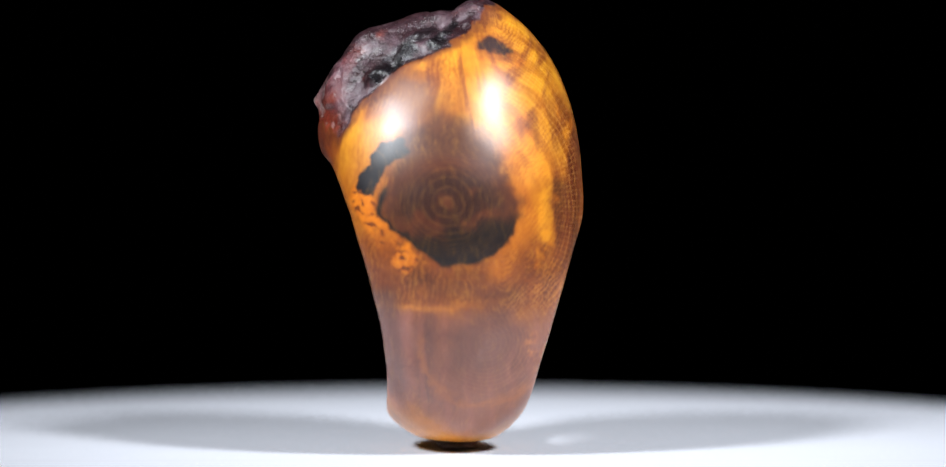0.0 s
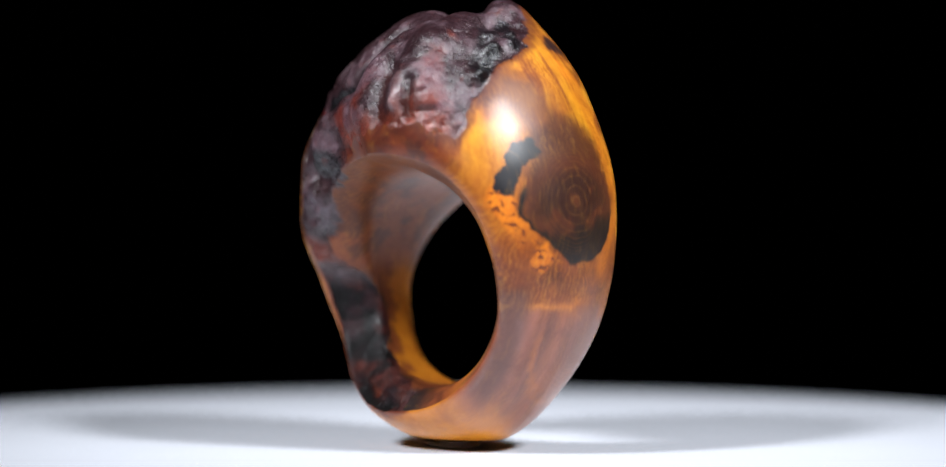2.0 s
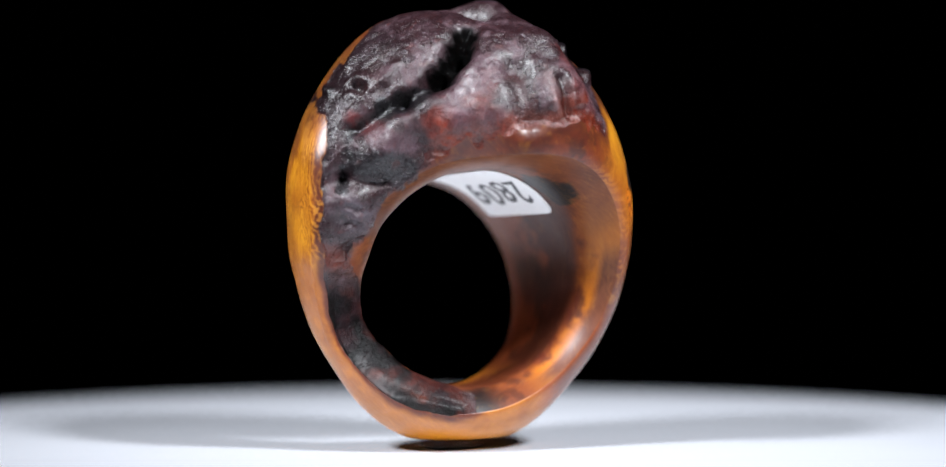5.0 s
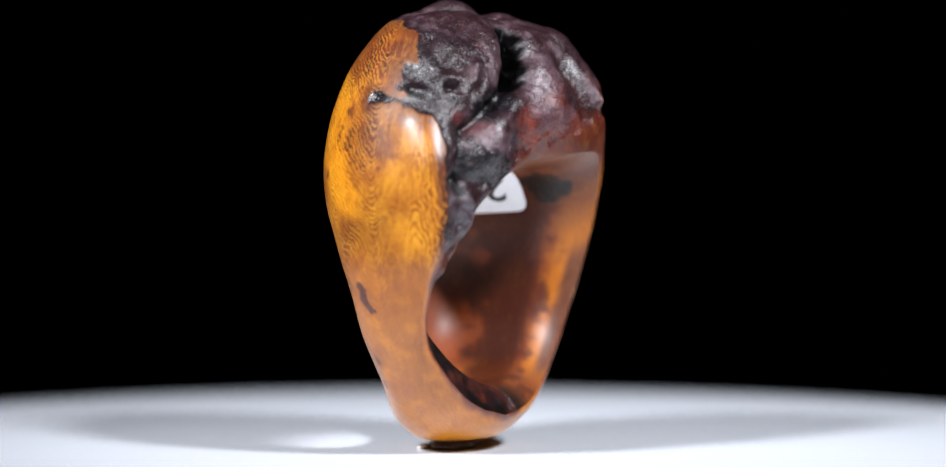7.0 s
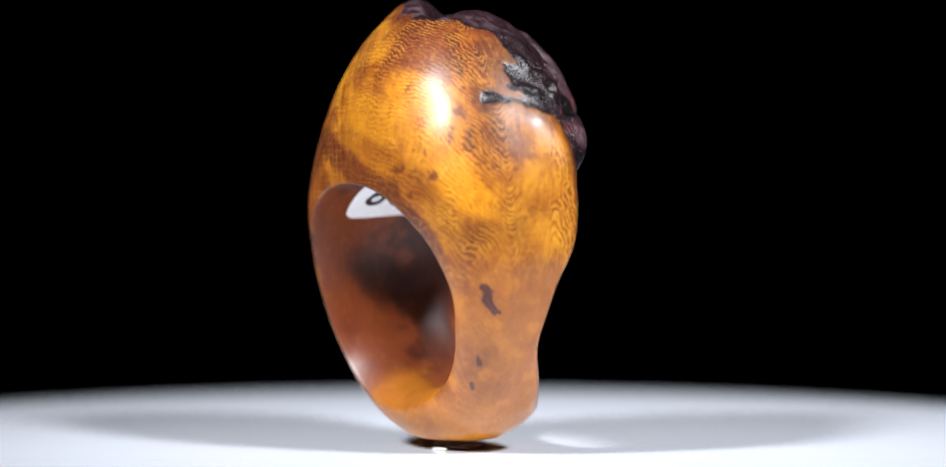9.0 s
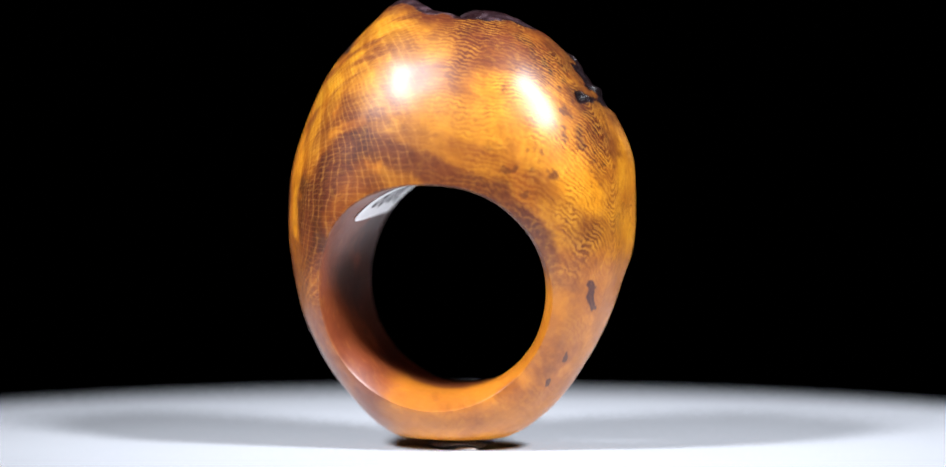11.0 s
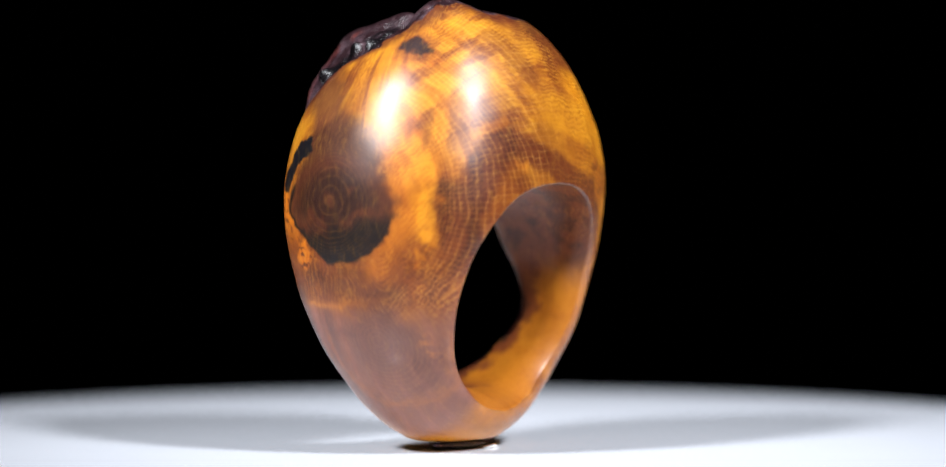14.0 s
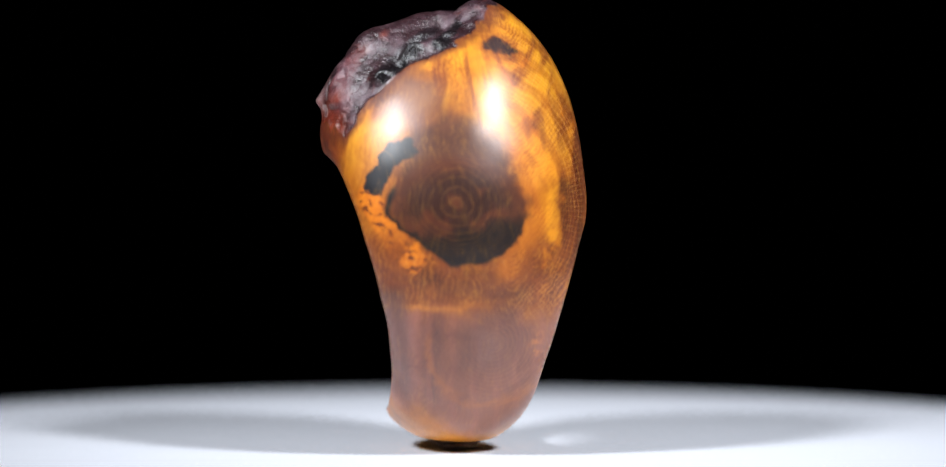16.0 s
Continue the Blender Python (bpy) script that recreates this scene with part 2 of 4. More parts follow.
def vertex_normals(p):
    """Normals of a grid closed both ways, pointing out of the wood."""
    a = np.roll(p, -1, 0) - np.roll(p, 1, 0)
    b = np.roll(p, -1, 1) - np.roll(p, 1, 1)
    n = np.cross(a, b)
    n /= np.linalg.norm(n, axis=-1, keepdims=True) + 1e-12
    return n


def flat_foot(p):
    """Sands the underside of the band to a flat foot."""
    z = p[..., 2]
    foot = 0.55
    p[..., 2] = np.where(z < foot + 0.6, foot + 0.6 * np.exp((z - foot - 0.6) / 0.6), z)
    return p


def perlin(p, seed=0):
    """Gradient noise at the points p, about -1 to 1."""
    perm = np.random.RandomState(seed + 11).permutation(256)
    grads = np.random.RandomState(seed + 5).normal(size=(256, 3))
    grads /= np.linalg.norm(grads, axis=1, keepdims=True)
    i = np.floor(p).astype(int)
    f = p - i
    w = f * f * f * (f * (f * 6 - 15) + 10)
    out = 0.0
    for dx in (0, 1):
        for dy in (0, 1):
            for dz in (0, 1):
                h = perm[(perm[(perm[(i[..., 0] + dx) & 255] + i[..., 1] + dy) & 255] + i[..., 2] + dz) & 255]
                g = grads[h]
                dot = g[..., 0] * (f[..., 0] - dx) + g[..., 1] * (f[..., 1] - dy) + g[..., 2] * (f[..., 2] - dz)
                out = out + dot * np.abs(1 - dx - w[..., 0]) * np.abs(1 - dy - w[..., 1]) * np.abs(1 - dz - w[..., 2])
    return out * 1.6


def fbm(p, size, octaves=4, seed=0):
    return sum(perlin(p / size * 2.0**k, seed + k) / 1.9**k for k in range(octaves))


def ramp(v, lo, hi):
    s = np.clip((v - lo) / (hi - lo), 0, 1)
    return s * s * (3 - 2 * s)


def capsule(p, a, b):
    """Distance from the points p to the stretch from a to b."""
    a, b = np.array(a, float), np.array(b, float)
    d = b - a
    s = np.clip(((p - a) @ d) / max(d @ d, 1e-9), 0, 1)
    return np.linalg.norm(p - a - s[..., None] * d, axis=-1)


NT, NI, NBK, NFR = 720, 56, 110, 160
P, TT, QQ = ring_grid(NT, NI, NBK, NFR)
P = flat_foot(P)
SMOOTH = P.copy()
NORMAL = vertex_normals(P)
X, Y, Z = P[..., 0], P[..., 1], P[..., 2]
INSIDE = QQ < -1.0001

# where the bark lies: between an inner and an outer border on the front, angle by angle
BARK_OUT = [(40, -1.2), (50, -0.95), (56, -0.64), (61, -0.47), (64, -0.30), (66, -0.14), (70, -0.06), (75, 0.02), (80, 0.07), (90, 0.16), (97, 0.26), (104, 0.15), (110, 0.04), (120, 0.05), (126, 0.14), (130, 0.02), (134, -0.20), (142, -0.28),
            (152, -0.31), (163, -0.36), (168, -0.50), (175, -0.58), (185, -0.70), (205, -0.80), (235, -0.88), (250, -0.94), (264, -1.0), (275, -1.4)]
BARK_IN = [(40, -0.7), (52, -0.70), (62, -0.76), (72, -0.83), (82, -0.90), (92, -0.91), (104, -0.92), (116, -0.95), (130, -0.99), (150, -0.99), (165, -0.98), (172, -1.04), (185, -1.24), (205, -1.32), (235, -1.30), (256, -1.24), (268, -1.15), (276, -0.9)]


def banded(knots, th, outside):
    lo, hi = knots[0][0], knots[-1][0]
    return np.where((th < lo) | (th > hi), outside, np.interp(th, [a for a, _ in knots], [v for _, v in knots]))


jag = fbm(P, 2.4, 4, 3)
q_out, q_in = banded(BARK_OUT, TT, -1.5), banded(BARK_IN, TT, -0.5)
span = 11.0
QX = np.where(INSIDE, -3.0 - QQ, QQ)
bark = np.minimum((q_out - QX) * span, (QX - q_in) * span) + 0.75 * jag
bark = np.maximum(bark, 0.75 - capsule(P, (-12.3, 3.4, 31.3), (-13.6, -1.5, 30.3)) + 0.4 * jag)
bark = np.maximum(bark, 1.5 - capsule(P, (2.2, 1.6, 39.3), (1.0, 3.4, 38.9)) + 0.4 * jag)
bark = np.where(INSIDE & (QQ > -1.6), -3.0, bark)
in_bark = ramp(bark, -0.1, 0.9)

def face(x, z):
    """The point of the unworked front at x and z."""
    away = (X - x) ** 2 + (Z - z) ** 2 + np.where((QQ > 0) | INSIDE, 1e6, 0)
    return tuple(P.reshape(-1, 3)[np.argmin(away)])


HOLLOW = [face(-1.9, 37.4), face(-3.4, 35.6), face(-5.4, 33.2), face(-8.6, 30.9), face(-12.0, 28.8)]
# relief of the bark: hollows, ridges and knobs, then finer lumps
move = -0.12 * ramp(bark, -0.05, 0.6)
for a, b, r, h in (
    # the deep hollow and the crack that runs on from it down to the waist
    (HOLLOW[0], HOLLOW[1], 1.20, -1.7), (HOLLOW[1], HOLLOW[2], 1.15, -1.7), (HOLLOW[2], HOLLOW[3], 0.80, -1.2), (HOLLOW[3], HOLLOW[4], 0.75, -0.9),
    ((-12.3, -3.9, 28.4), (-13.4, -4.2, 24.5), 0.85, -0.9), ((-13.4, -4.2, 24.5), (-13.2, -3.9, 20.5), 0.70, -0.5),
    # lumps on the far side of the crack, a sharp crest inside the hollow, the pitted knob
    (face(-6.4, 36.0), face(-9.4, 33.4), 1.40, 0.2), (face(-9.4, 29.2), face(-10.6, 26.4), 1.60, 0.85), ((-0.6, -6.0, 36.2), (-2.4, -8.4, 32.8), 1.50, 0.45), ((-1.3, -4.9, 36.6), (-2.2, -5.7, 35.2), 0.45, 0.5), ((-8.2, -4.2, 34.0), (-9.4, -4.4, 32.6), 0.45, 0.45), ((-5.2, -1.0, 37.6), (-8.6, -0.4, 36.4), 0.35, -0.35),
    ((-11.5, -2.9, 32.3), (-11.2, -3.3, 32.1), 0.55, -1.2), ((-11.5, -2.9, 32.3), (-11.3, -3.2, 32.2), 1.3, 0.65), ((-12.9, -0.7, 31.8), (-12.6, 0.2, 31.8), 0.6, 0.5), ((-10.6, -0.4, 34.6), (-11.0, -0.8, 33.8), 0.7, 0.4),
    # the smooth slanting face: its raised edge, its swelling and the saddle beside the rib
    ((-6.8, -7.6, 31.0), (-9.6, -6.6, 27.4), 1.20, 0.45), ((-4.8, -9.0, 29.4), (-3.0, -9.8, 30.0), 1.90, 0.90), ((0.5, -10.0, 33.6), (0.9, -11.8, 29.4), 1.35, -1.0), ((-7.6, -7.2, 27.0), (-6.4, -8.0, 26.8), 1.4, -0.25),
    # the curved rib and the rough oval lobe that it bounds
    ((2.5, -9.8, 34.0), (3.0, -12.0, 30.8), 0.50, 0.60), ((3.0, -12.0, 30.8), (4.4, -12.2, 29.3), 0.50, 0.15), ((4.2, -8.0, 35.4), (5.4, -10.4, 32.0), 2.30, 1.10), ((4.1, -11.0, 32.6), (4.7, -12.3, 29.9), 0.50, -0.60),
    ((6.0, -10.4, 32.9), (6.6, -10.7, 32.2), 0.45, -0.3), ((6.8, -11.2, 30.2), (5.6, -11.9, 30.2), 0.35, -0.35), ((5.4, -10.6, 33.6), (6.6, -9.8, 33.6), 0.35, 0.3),
    # crusty knobs along the border of the polished wood
    ((8.7, -7.4, 33.2), (8.3, -7.8, 32.7), 0.70, 0.75), ((8.4, -6.2, 34.2), (8.6, -6.0, 34.0), 0.45, -0.5), ((8.1, -4.6, 35.6), (7.8, -5.0, 35.4), 0.65, 0.65), ((8.6, -2.9, 35.9), (8.4, -3.0, 36.1), 0.5, 0.5),
    ((6.6, -3.2, 37.2), (6.4, -3.0, 37.4), 0.80, 0.35), ((7.0, -4.2, 36.4), (7.6, -6.4, 34.4), 0.40, -0.70), ((7.6, -1.8, 36.9), (7.4, -1.6, 37.1), 0.5, 0.30), ((5.6, -1.6, 37.9), (3.6, -0.8, 38.7), 1.1, -1.1),
    # crown
    ((1.4, -2.6, 38.4), (0.8, -0.2, 39.2), 1.0, -0.9), ((-4.6, -1.2, 37.9), (-2.0, -1.4, 38.6), 1.0, 0.2),
    # wrinkled knob at the waist, the ledge under it, folds of the charred foot
    ((-12.7, -4.7, 22.2), (-11.5, -4.9, 20.2), 1.40, 0.75), ((-10.4, -5.6, 23.9), (-14.0, -4.0, 24.0), 0.80, -0.65), ((-13.0, -4.4, 21.9), (-11.4, -5.2, 21.2), 0.30, -0.30), ((-12.8, -4.2, 20.4), (-11.4, -4.9, 20.2), 0.30, -0.30),
    ((-14.0, -2.6, 18.2), (-11.4, -3.4, 18.0), 0.80, -0.70), ((-13.8, -2.6, 16.6), (-11.0, -2.6, 16.4), 0.80, 0.35), ((-10.6, -4.6, 12.6), (-9.0, -4.2, 8.6), 1.2, 0.4), ((-9.8, -2.6, 8.0), (-6.0, -5.0, 5.2), 0.45, 0.45), ((-7.6, -4.2, 5.4), (-2.4, -5.8, 4.2), 0.5, -0.35)):
    move = move + h * np.exp(-(capsule(P, a, b) / r) ** 2) * ramp(bark, -2.8 if r > 1.3 else -0.2, 0.8)
rough = np.clip(1.6 - (np.abs(TT - 215) < 45) * 0.9, 0.5, 1.6) / 1.6
warp = P + 0.6 * np.stack([fbm(P, 2.0, 2, 20), fbm(P, 2.0, 2, 24), fbm(P, 2.0, 2, 28)], -1)
ridge = 1 - 2 * np.abs(fbm(warp, 2.6, 3, 31))
crusty = np.exp(-((np.minimum(capsule(P, (9.0, -7.6, 33.0), (6.2, -1.6, 38.0)), np.minimum(capsule(P, (-8.0, -5.6, 31.4), (-11.8, -2.4, 32.6)), capsule(P, (-13.2, -4.4, 22.4), (-11.4, -4.8, 19.6)))) / 1.3) ** 2))
knobby = ramp(fbm(P, 3.5, 2, 52), 0.0, 0.6)
calm_face = 1 - 0.65 * np.exp(-((capsule(P, face(-8.0, 28.0), face(-0.6, 30.6)) / 2.8) ** 2))
move = move + in_bark * rough * calm_face * (0.22 * fbm(warp, 5.4, 2, 31) - 0.09 * ramp(ridge, 0.88, 1.0) + 0.07 * fbm(warp, 1.8, 2, 44) + (0.35 * knobby + crusty) * 0.20 * fbm(warp, 1.9, 2, 40))
# the cleft across the crown and the peak beside it
crown = np.where(Z > 30, 1.0, 0.0)
move = move - 1.9 * crown * (1 - ramp(QQ, 0.2, 0.4)) * np.exp(-((capsule(P, (5.2, -3.0, 36.8), (0.6, 0.6, 38.9)) / 1.15) ** 2)) + 0.30 * crown * np.exp(-((capsule(P, (4.4, 2.0, 39.4), (5.0, 2.6, 39.0)) / 2.0) ** 2)) * (1 - ramp(QQ, 0.1, 0.3))
# the sunken crown between the peak and the crest of the bark
move = move - 1.75 * crown * (~INSIDE) * np.exp(-((np.minimum(capsule(P, (1.9, -0.4, 39.0), (0.2, 1.6, 39.2)), capsule(P, (0.2, 1.6, 39.2), (-2.2, 2.8, 38.7))) / 1.35) ** 2))
# hand-carved unevenness of the polished wood
move = move + (1 - in_bark) * (0.06 * fbm(P, 5.0, 2, 60))
# the swelling of the narrow side below its black crack
outside = (1 - in_bark) * (~INSIDE)
move = move + 0.30 * outside * np.exp(-((capsule(P, (-14.4, -0.4, 28.8), (-15.0, -2.2, 26.0)) / 1.9) ** 2))
P = flat_foot(P + NORMAL * move[..., None])
NORMAL = vertex_normals(P)

# ---- colours of the wood as it grew, with some shade put in ----
def blend(c, mask, tone):
    return c + mask[..., None] * (np.array(tone) - c)


n5, n2, n1 = fbm(SMOOTH, 5.0, 4, 70), fbm(SMOOTH, 2.2, 4, 75), fbm(SMOOTH, 0.9, 3, 80)
gold, amber, brown = (0.475, 0.222, 0.022), (0.295, 0.090, 0.011), (0.150, 0.045, 0.013)
C = np.zeros(P.shape) + np.array(gold)
# the curly figure's lines run down over the swelling and lean away from it on the far side; streaks follow them
hair = 0.85 * Y - (0.15 + 0.50 * ramp(Y, -1.5, 3.5)) * Z + 0.7 * fbm(SMOOTH, 7.0, 2, 72)
streaks = fbm(np.stack([hair, 0.22 * X, 0.15 * Z], -1), 1.5, 4, 170)
C = blend(C, 0.55 * ramp(n5, -0.6, 0.8), amber)
C = blend(C, 0.75 * ramp(streaks + 0.25 * n5, -0.05, 0.60), (0.245, 0.074, 0.012))
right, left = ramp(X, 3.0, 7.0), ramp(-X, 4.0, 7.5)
# light falling off down the knot side, put in as browner colour
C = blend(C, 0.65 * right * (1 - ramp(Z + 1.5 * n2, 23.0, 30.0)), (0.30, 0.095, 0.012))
figure = 0.25 + 0.2 * ramp(n5, -0.3, 0.4) + 0.65 * ramp(-X, -2.0, 6.0)
# heartwood over the hole on the back
heart = ramp(QQ + 0.10 * n2 + 0.08 * n5, 0.56, 0.82) * ramp(TT, 5, 25) * (1 - ramp(TT, 130, 165)) * (~INSIDE)
heart = heart * (1 - 0.85 * np.exp(-((capsule(SMOOTH, (10.6, 4.6, 31.0), (5.0, 11.0, 26.4)) / 1.0) ** 2)))
C = blend(C, 0.50 * heart, (0.24, 0.075, 0.014))
figure = figure * (1 - 0.65 * heart)
wedge = np.exp(-((capsule(SMOOTH, (11.6, 7.8, 22.6), (10.6, 9.0, 18.6)) / 2.2) ** 4))
C = blend(C, 0.85 * ramp(wedge + 0.3 * n2, 0.1, 0.95), brown)
upper = np.exp(-((capsule(SMOOTH, (11.0, 6.6, 28.4), (6.0, 9.4, 30.0)) / 2.3) ** 4))
C = blend(C, 0.45 * ramp(upper + 0.15 * n2, 0.25, 0.9), (0.24, 0.08, 0.015))
WOB = SMOOTH + 0.9 * np.stack([n2, fbm(SMOOTH, 2.2, 3, 140), fbm(SMOOTH, 2.2, 3, 150)], -1)
streak = np.exp(-((capsule(WOB, (10.8, 1.6, 34.2), (12.8, 6.2, 25.0)) / 0.8) ** 2)) + np.exp(-((capsule(WOB, (12.8, 6.2, 25.0), (13.2, 6.0, 17.0)) / 1.1) ** 2)) + np.exp(-((capsule(WOB, (10.4, 3.0, 33.6), (8.8, 4.6, 34.6)) / 0.6) ** 2)) + 0.8 * np.exp(-((capsule(WOB, (8.8, 7.8, 30.4), (4.0, 10.6, 25.6)) / 0.55) ** 2))
C = blend(C, 0.5 * ramp(streak + 0.12 * n2, 0.0, 1.1), (0.62, 0.25, 0.026))
# red-brown run on the far shoulder of the back
run = np.exp(-((capsule(SMOOTH, (-9.0, 9.2, 25.0), (-13.6, 5.0, 19.6)) / 1.2) ** 2))
C = blend(C, 0.85 * ramp(run + 0.3 * n2, 0.2, 0.8), (0.19, 0.055, 0.012))
rib = np.exp(-((capsule(SMOOTH, (-11.6, 4.4, 32.2), (-14.6, 2.2, 26.4)) / 0.8) ** 2))
C = blend(C, 0.5 * ramp(rib + 0.3 * n2, 0.3, 0.8), (0.17, 0.05, 0.014))
C = blend(C, 0.3 * ramp(-X, -3.0, 5.0) * (~INSIDE), (0.44, 0.175, 0.014))
C = blend(C, 0.75 * ramp(Z + 0.8 * n2, 33.5, 37.5) * ramp(-X, -3.5, 0.5) * (1 - ramp(QQ + 0.1 * n2, 0.30, 0.55)), (0.20, 0.056, 0.013))
# red-brown crown, brown patches and a pale shoulder on the narrow side
for line, r, k, tone in ((((-3.7, 7.5, 35.4), (-8.7, 5.6, 34.5), (-10.2, 3.0, 34.8)), 2.4, 0.75, (0.21, 0.055, 0.013)), (((-13.9, 4.0, 27.9), (-14.5, 2.0, 27.0)), 1.5, 0.65, (0.19, 0.055, 0.014)),
                         (((-13.0, 6.2, 19.3), (-15.2, 2.6, 19.4)), 1.6, 0.40, (0.21, 0.070, 0.013)), (((-14.2, -0.4, 29.2), (-15.2, -1.4, 26.6)), 1.2, 0.5, (0.50, 0.24, 0.075)),
                         (((-7.7, 9.7, 26.7), (-9.2, 9.0, 21.5)), 1.0, 0.5, (0.30, 0.095, 0.014))):
    near = np.min([capsule(SMOOTH, a, b) for a, b in zip(line, line[1:])], 0)
    C = blend(C, k * ramp(np.exp(-((near / r) ** 2)) + 0.2 * n2, 0.15, 0.8), tone)
fold = np.minimum(capsule(WOB, (-11.9, 4.4, 31.8), (-13.7, 3.2, 28.6)), capsule(WOB, (-13.7, 3.2, 28.6), (-14.6, 1.4, 26.2)))
C = blend(C, 0.7 * ramp(np.exp(-((fold / 0.75) ** 2)) + 0.15 * n2, 0.15, 0.9), (0.20, 0.062, 0.014))
yellow = np.exp(-((capsule(SMOOTH, (-6.0, 8.6, 32.0), (-12.4, 7.0, 24.0)) / 2.2) ** 2)) + np.exp(-((capsule(SMOOTH, (-10.4, 7.6, 29.6), (-13.8, 5.6, 22.6)) / 1.5) ** 2))
C = blend(C, 0.6 * ramp(yellow + 0.3 * n2, 0.10, 1.1), (0.56, 0.24, 0.013))
# brown heartwood in two fields round the hole, gold between them and beside the knot
for line, r, k, tone in ((((9.8, 9.6, 22.6), (8.2, 10.0, 25.4), (7.0, 9.9, 27.2)), 1.9, 0.92, (0.175, 0.046, 0.012)), (((11.9, 8.0, 20.9), (10.6, 8.6, 17.4)), 1.3, 0.85, (0.185, 0.050, 0.012)),
                         (((5.2, 10.3, 27.5), (-0.4, 10.9, 25.2), (-6.3, 10.0, 23.0), (-9.8, 8.0, 19.0), (-10.0, 5.4, 14.0)), 1.35, 0.88, (0.185, 0.052, 0.012)), (((3.4, 6.6, 36.2), (1.2, 9.2, 33.6)), 1.4, 0.5, (0.22, 0.072, 0.014)),
                         (((12.6, 1.3, 31.2), (13.4, 5.2, 25.2), (12.8, 6.8, 21.0), (12.6, 6.8, 17.0)), 0.95, 0.65, (0.52, 0.230, 0.020)), (((8.4, 5.6, 33.0), (11.2, 6.8, 28.2), (12.6, 6.6, 23.0)), 0.8, 0.65, (0.50, 0.220, 0.020)),
                         (((5.8, 9.8, 29.2), (8.8, 8.8, 28.0)), 0.5, 0.6, (0.46, 0.190, 0.020)), (((2.0, 9.9, 30.8), (-4.4, 10.0, 29.0), (-9.0, 9.0, 26.6)), 1.7, 0.6, (0.48, 0.215, 0.016))):
    near = np.min([capsule(SMOOTH, a, b) for a, b in zip(line, line[1:])], 0)
    C = blend(C, k * (1 - ramp(near / r + 0.25 * n2 + 0.12 * n1, 0.60, 1.25)) * (~INSIDE), tone)
# smooth lower half: tan on the narrow side, taupe on the knot side
low_left = (1 - ramp(Z + 1.2 * n2 + 0.8 * n5, 14.5, 19.5)) * (1 - right)
C = blend(C, 0.85 * low_left, (0.37, 0.145, 0.028))
C = blend(C, 0.6 * low_left * ramp(n2 + 0.4 * n5, 0.0, 0.6), (0.47, 0.195, 0.026))
C = blend(C, 0.55 * low_left * ramp(-n2 + 0.3 * n1, 0.1, 0.7), (0.33, 0.130, 0.036))
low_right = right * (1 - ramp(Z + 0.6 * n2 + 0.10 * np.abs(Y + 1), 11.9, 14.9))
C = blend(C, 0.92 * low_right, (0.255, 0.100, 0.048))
figure = figure * (1 - 0.85 * low_left) * (1 - 0.9 * low_right)
# pink sapwood and a brown run standing side by side below the knot
C = blend(C, 0.75 * low_right * (1 - ramp(Y + 0.5 * n2, -5.6, -4.2)), (0.33, 0.135, 0.075))
C = blend(C, 0.60 * low_right * np.exp(-(((Y + 3.6 + 0.25 * n2) / 0.7) ** 2)), (0.165, 0.060, 0.032))
C = blend(C, 0.45 * low_right * ramp(np.sin(3.2 * Y + 1.4 * n5 + 0.15 * Z), 0.3, 0.9), (0.30, 0.118, 0.058))
second = np.sqrt((Y - 1.6) ** 2 + ((Z - 10.2) * 1.0) ** 2)
C = blend(C, right * 0.6 * (1 - ramp(second + 0.6 * n2, 2.0, 4.2)) * (1 - ramp(Z, 13.0, 14.6)), (0.185, 0.075, 0.042))
C = blend(C, right * 0.6 * np.exp(-(((second - 5.6 + 0.5 * n2) / 0.35) ** 2)) * (1 - ramp(Z, 10, 12)), (0.34, 0.13, 0.035))
C = blend(C, right * 0.7 * np.exp(-((capsule(SMOOTH, (11.4, 5.2, 10.6), (10.6, 6.2, 8.6)) / 0.7) ** 2)) * ramp(n1, -0.2, 0.3), (0.40, 0.16, 0.045))
# brown band and golden stripe under the knot
band = right * np.exp(-(((Z - 15.2 - 0.10 * (Y + 6) + 0.7 * n2) / 1.0) ** 2)) * (1 - ramp(Y, -1.0, 4.5))
C = blend(C, 0.8 * band, (0.165, 0.050, 0.014))
stripe = right * np.exp(-(((Z - 13.5 + 0.12 * (Y + 7) - 0.02 * (Y + 7) ** 2 + 0.3 * n2) / 0.35) ** 2)) * (1 - ramp(Y, 0.5, 4.0))
C = blend(C, 0.7 * stripe, (0.46, 0.19, 0.035))
bright = right * np.exp(-((capsule(SMOOTH, (12.6, -9.2, 22.6), (14.4, -5.6, 17.4)) / 1.3) ** 2))
C = blend(C, 0.85 * ramp(bright + 0.2 * n2, 0.2, 0.6), (0.50, 0.18, 0.016))
C = blend(C, ramp(bright, 0.25, 0.6) * ramp(np.sin(Z * 7 + 5 * n2 + Y) + n1, 0.7, 1.1), (0.20, 0.055, 0.010))
C = blend(C, 0.85 * right * ramp(Z, 12.5, 14.5) * (1 - ramp(Z + 0.8 * n5, 18.0, 21.0)) * ramp(n2 + 0.5 * n5, -0.3, 0.3), (0.24, 0.075, 0.014))
